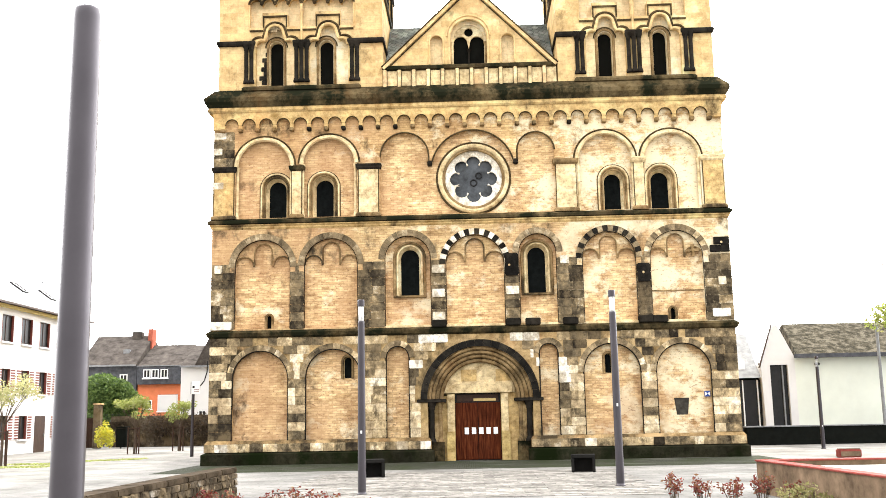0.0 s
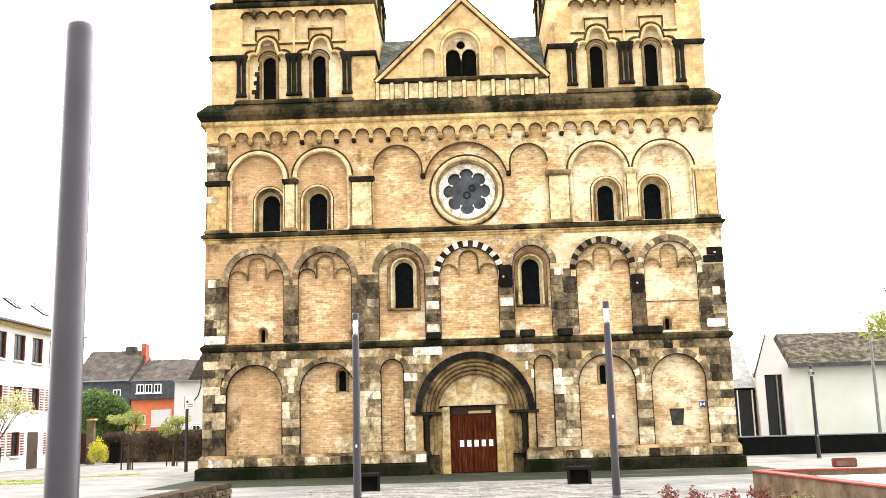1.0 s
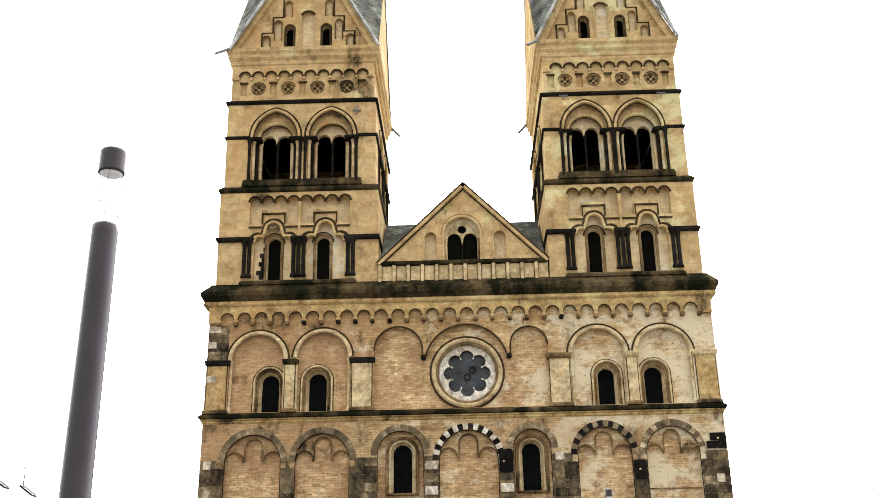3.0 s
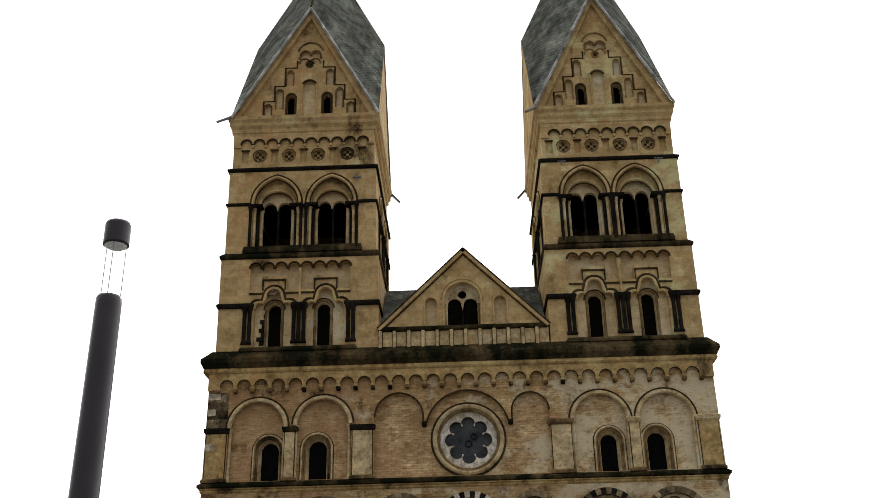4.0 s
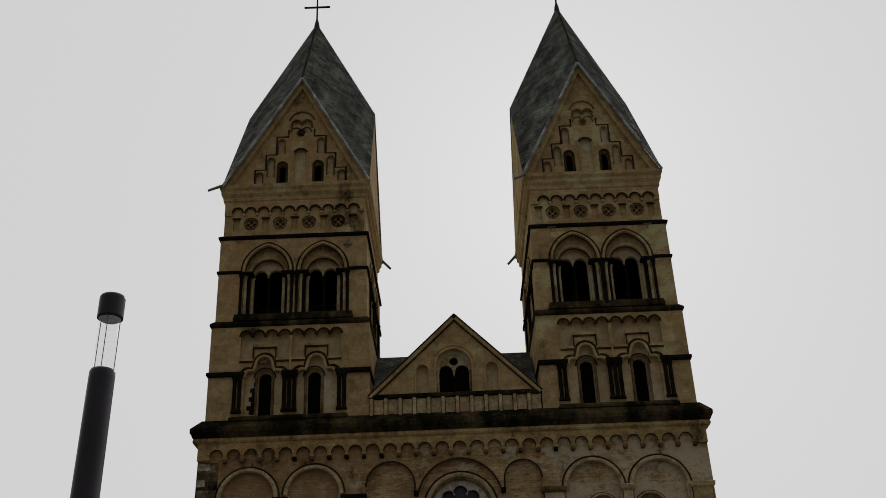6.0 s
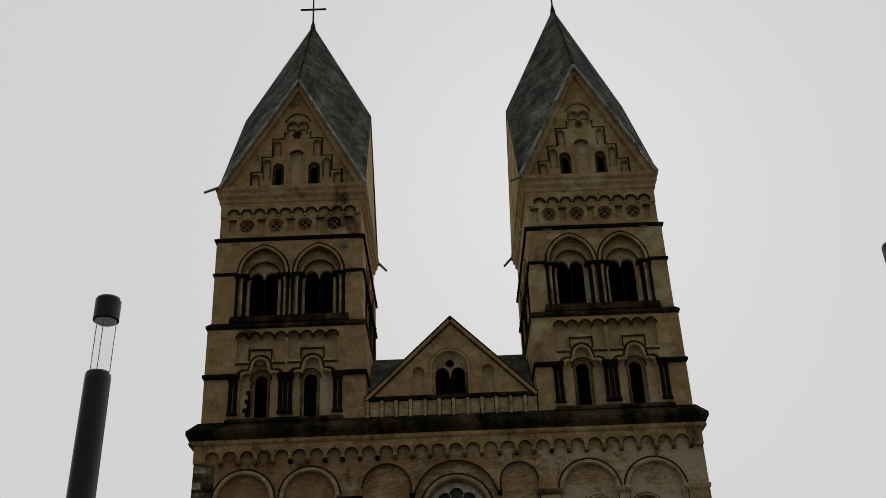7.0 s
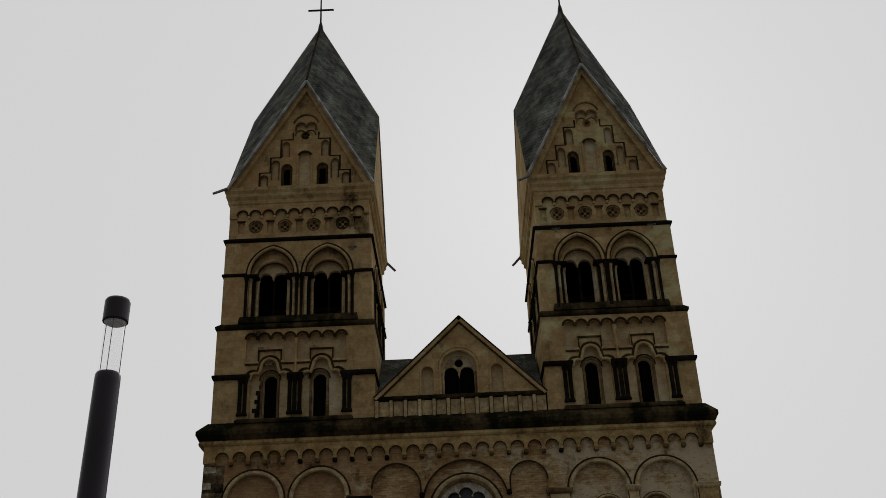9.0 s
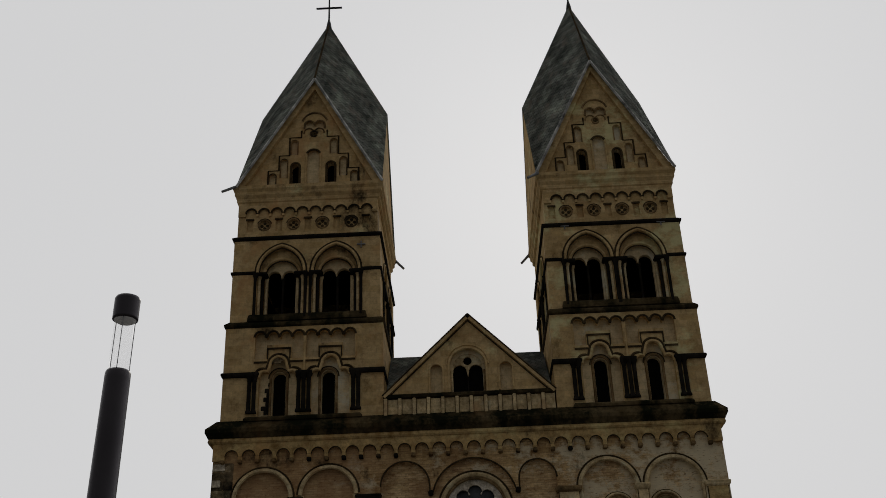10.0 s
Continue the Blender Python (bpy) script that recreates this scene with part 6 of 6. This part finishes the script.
for s in (-0.25, 0.25):
    part("wheel", lathe(0, 0, [(0.1, 0), (0.1, 0.05)], 10, m=Matrix.Translation((s, 0.3, 0.1)) @ pose(0, 0, 0, 0, 90)), m_bin, B)
C = thing("street_lamp", "dark street lamp post with a curved arm and sign", "street lamp", at=(-14.1, 10.4, 0))
part("post", lathe(0, 0, [(0.09, 0), (0.075, 3.1)], 12), m_post, C)
sp = part("sign_plate", soft_box(-0.12, 0.35, -0.05, -0.02, 3.1, 3.75, 0.008), m_frame_white, C, "white sign plate")
part("frame_edge", boxed(-0.12, -0.09, -0.056, -0.0505, 3.12, 3.73), m_iron, sp)
part("emblem", boxed(-0.03, 0.08, -0.056, -0.0505, 3.4, 3.51), m_iron, sp)
for z in (3.2, 3.3):
    part("writing_bar", boxed(0.04, 0.3, -0.056, -0.0505, z, z + 0.03), m_shutter, sp)
bm = bmesh.new()
pts = [(0.35, 0, 3.5), (0.55, 0, 3.75), (0.68, 0, 4.2), (0.7, 0, 4.75)]
for a, b in zip(pts, pts[1:]):
    limb(bm, a, b, 0.03, 0.03)
part("arm", bm, m_iron, C)

# parish building to the right
R = thing("parish_hall", "white modern parish hall with a tiled roof", "building")
part("wall", slab([[(15.8, 0), (15.72, 4.28), (16.45, 6.3), (16.75, 6.3), (17.55, 4.6), (17.55, 0)], rect(16.2, 17.15, 0.9, 4.17)], 15.0, 15.35), m_render, R)
part("wall", boxed(17.55, 23.2, 15.0, 15.35, 0, 4.6), m_render2, R)
part("wall", boxed(23.2, 23.9, 15.0, 15.35, 0, 4.6), m_render, R)
part("wall", boxed(23.9, 40, 15.0, 15.35, 0, 0.9), m_render, R)
part("wall", boxed(15.8, 16.0, 15.35, 24, 0, 4.2), m_render, R)
part("back_wall", boxed(15.8, 40, 24, 24.3, 0, 4.6), m_render, R)
g = part("window", boxed(16.2, 17.15, 15.2, 15.24, 0.9, 4.17), m_pane, R, "tall dark window strip")
part("frame_bar", boxed(16.85, 16.92, 15.1, 15.2, 0.9, 4.17), m_lead, g)
g = part("window", boxed(23.9, 40, 15.2, 15.24, 0.9, 4.4), m_pane, R, "wide dark window band")
for x in (24.0, 26.5, 29.0):
    part("frame_bar", boxed(x, x + 0.08, 15.1, 15.2, 0.9, 4.4), m_iron, g)
bm = bmesh.new()
vs = [bm.verts.new(c) for c in ((17.6, 14.6, 4.6), (40, 14.6, 4.6), (40, 18.8, 6.7), (18.2, 18.8, 6.7), (18.2, 24.5, 4.58), (40, 24.5, 4.58))]
for f in ((0, 1, 2, 3), (3, 2, 5, 4), (1, 5, 2), (0, 3, 4), (0, 4, 5, 1)):
    bm.faces.new([vs[i] for i in f])
part("roof", bm, m_tiles, R, "mossy brown tiled roof")
part("gutter", boxed(17.4, 40, 14.45, 14.6, 4.5, 4.72), m_grey_clad, R)
part("verge", slab([[(15.66, 4.05), (16.42, 6.3), (16.42, 6.42), (15.59, 4.02)]], 14.94, 15.1), m_brown, R)
part("lamp", soft_box(18.6, 18.85, 14.85, 15.0, 4.1, 4.25, 0.02), m_iron, R)
E2 = thing("entrance_block", "dark glazed entrance wing under a pale tiled roof", "building")
part("wall", boxed(12.5, 15.75, 15.7, 22.0, 0, 3.5), m_dark, E2)
part("glazing", boxed(12.5, 15.75, 15.5, 15.65, 0.0, 3.4), m_pane, E2)
for x in (13.6, 14.75, 15.55):
    part("mullion", boxed(x, x + 0.06, 15.42, 15.5, 0.0, 3.4), m_frame_white, E2)
bm = bmesh.new()
vs = [bm.verts.new(c) for c in ((12.3, 15.2, 3.5), (15.72, 15.2, 3.5), (16.1, 19, 6.2), (12.3, 19, 6.2), (12.3, 22, 3.5), (15.72, 22, 3.5))]
for f in ((0, 1, 2, 3), (0, 3, 4), (1, 5, 2), (2, 5, 4, 3)):
    bm.faces.new([vs[i] for i in f])
part("roof", bm, simple("pale_roof_sheet", (0.2, 0.2, 0.195), 0.7, 0.0, 0.3), E2)
part("skylight", boxed(14.5, 15.1, 15.9, 16.5, 4.0, 4.6), m_frame_white, E2)
K = thing("low_wall", "long low black wall before the parish hall", "wall")
part("body", soft_box(13.9, 27, 12.0, 12.5, 0.0, 0.9, 0.02), m_bin, K)
part("body", soft_box(13.3, 13.88, 12.3, 13.2, 0.0, 0.7, 0.02), m_bin, K)
part("coping", soft_box(13.85, 27.05, 11.95, 12.55, 0.9, 0.96, 0.01), m_lead, K)
X = thing("flower_trough", "small rust-red metal trough on the paving", "planter", at=(13.7, -2.2, 0))
part("body", soft_box(-0.4, 0.4, -0.2, 0.2, 0.0, 0.3, 0.03), m_red_cop, X)
part("front_panel", soft_box(-0.35, 0.35, -0.215, -0.195, 0.04, 0.22, 0.006), m_bed_wall, X, "stained grey-brown panel")
part("soil", boxed(-0.36, 0.36, -0.16, 0.16, 0.28, 0.32), m_bark, X)
Q = thing("flag_pole", "tall pale grey metal flag pole", "pole", at=(21.3, 13.0, 0))
part("pole", lathe(0, 0, [(0.2, 0), (0.2, 0.1), (0.09, 0.11), (0.07, 6.4)], 14), m_lead, Q)


def big_tree(x, y, seed):
    rg = random.Random(seed)
    T = thing("tree", "large tree with bare twigs and fresh yellow-green leaves", "tree", at=(x, y, 0))
    bm = bmesh.new()
    limb(bm, (0, 0, 0), (0.1, 0, 3.2), 0.22, 0.16, 10)
    blobs, buds = [], []
    for k in range(14):
        a = k * 2.4
        l = rg.uniform(1.4, 2.6)
        z = rg.uniform(4.2, 8.4)
        e = Vector((l * math.cos(a), l * math.sin(a), z))
        limb(bm, (0.1, 0, rg.uniform(2.4, 3.2)), e, 0.08, 0.03, 6)
        for _ in range(5):
            f = e + Vector((rg.uniform(-1, 1), rg.uniform(-1, 1), rg.uniform(-0.2, 1.2)))
            limb(bm, e * 0.9 + Vector((0, 0, 0.3)), f, 0.025, 0.008, 4)
            for _ in range(3):
                limb(bm, f, f + Vector((rg.uniform(-0.6, 0.6), rg.uniform(-0.6, 0.6), rg.uniform(-0.1, 0.9))), 0.016, 0.006, 4)
            if f.z < 6.4:
                blobs.append((*f, 0.7, 0.7, 0.45, 1 / 50))
            else:
                buds.append((*f, 0.6, 0.6, 0.7, 1 / 40))
    part("trunk", bm, m_bark, T)
    part("crown", leaf_cloud(rg, blobs, 0.11, 6000), m_leaf_spring, T)
    part("buds", leaf_cloud(rg, buds, 0.06, 700), m_leaf_brown, T, "dark unopened buds on bare twigs")


big_tree(22.4, 8.0, 5)


# single paving slabs on the part of the square that lies nearest in view
slab_mesh = block_mesh("paving_slab", pieces("paving_stone", [(0, (0.085, 0.081, 0.075)), (0.4, (0.135, 0.129, 0.12)), (0.8, (0.2, 0.19, 0.177))], 0.6, False))
rp = random.Random(2)
for i in range(15):
    for j in range(20):
        shared("paving_slab", slab_mesh, ground, Matrix.LocRotScale((-4.5 + i * 0.6 + (0.3 if j % 2 else 0.0), -17.0 + j * 0.5, rp.uniform(-0.004, 0.004)), None, (0.588, 0.488, 0.024)))
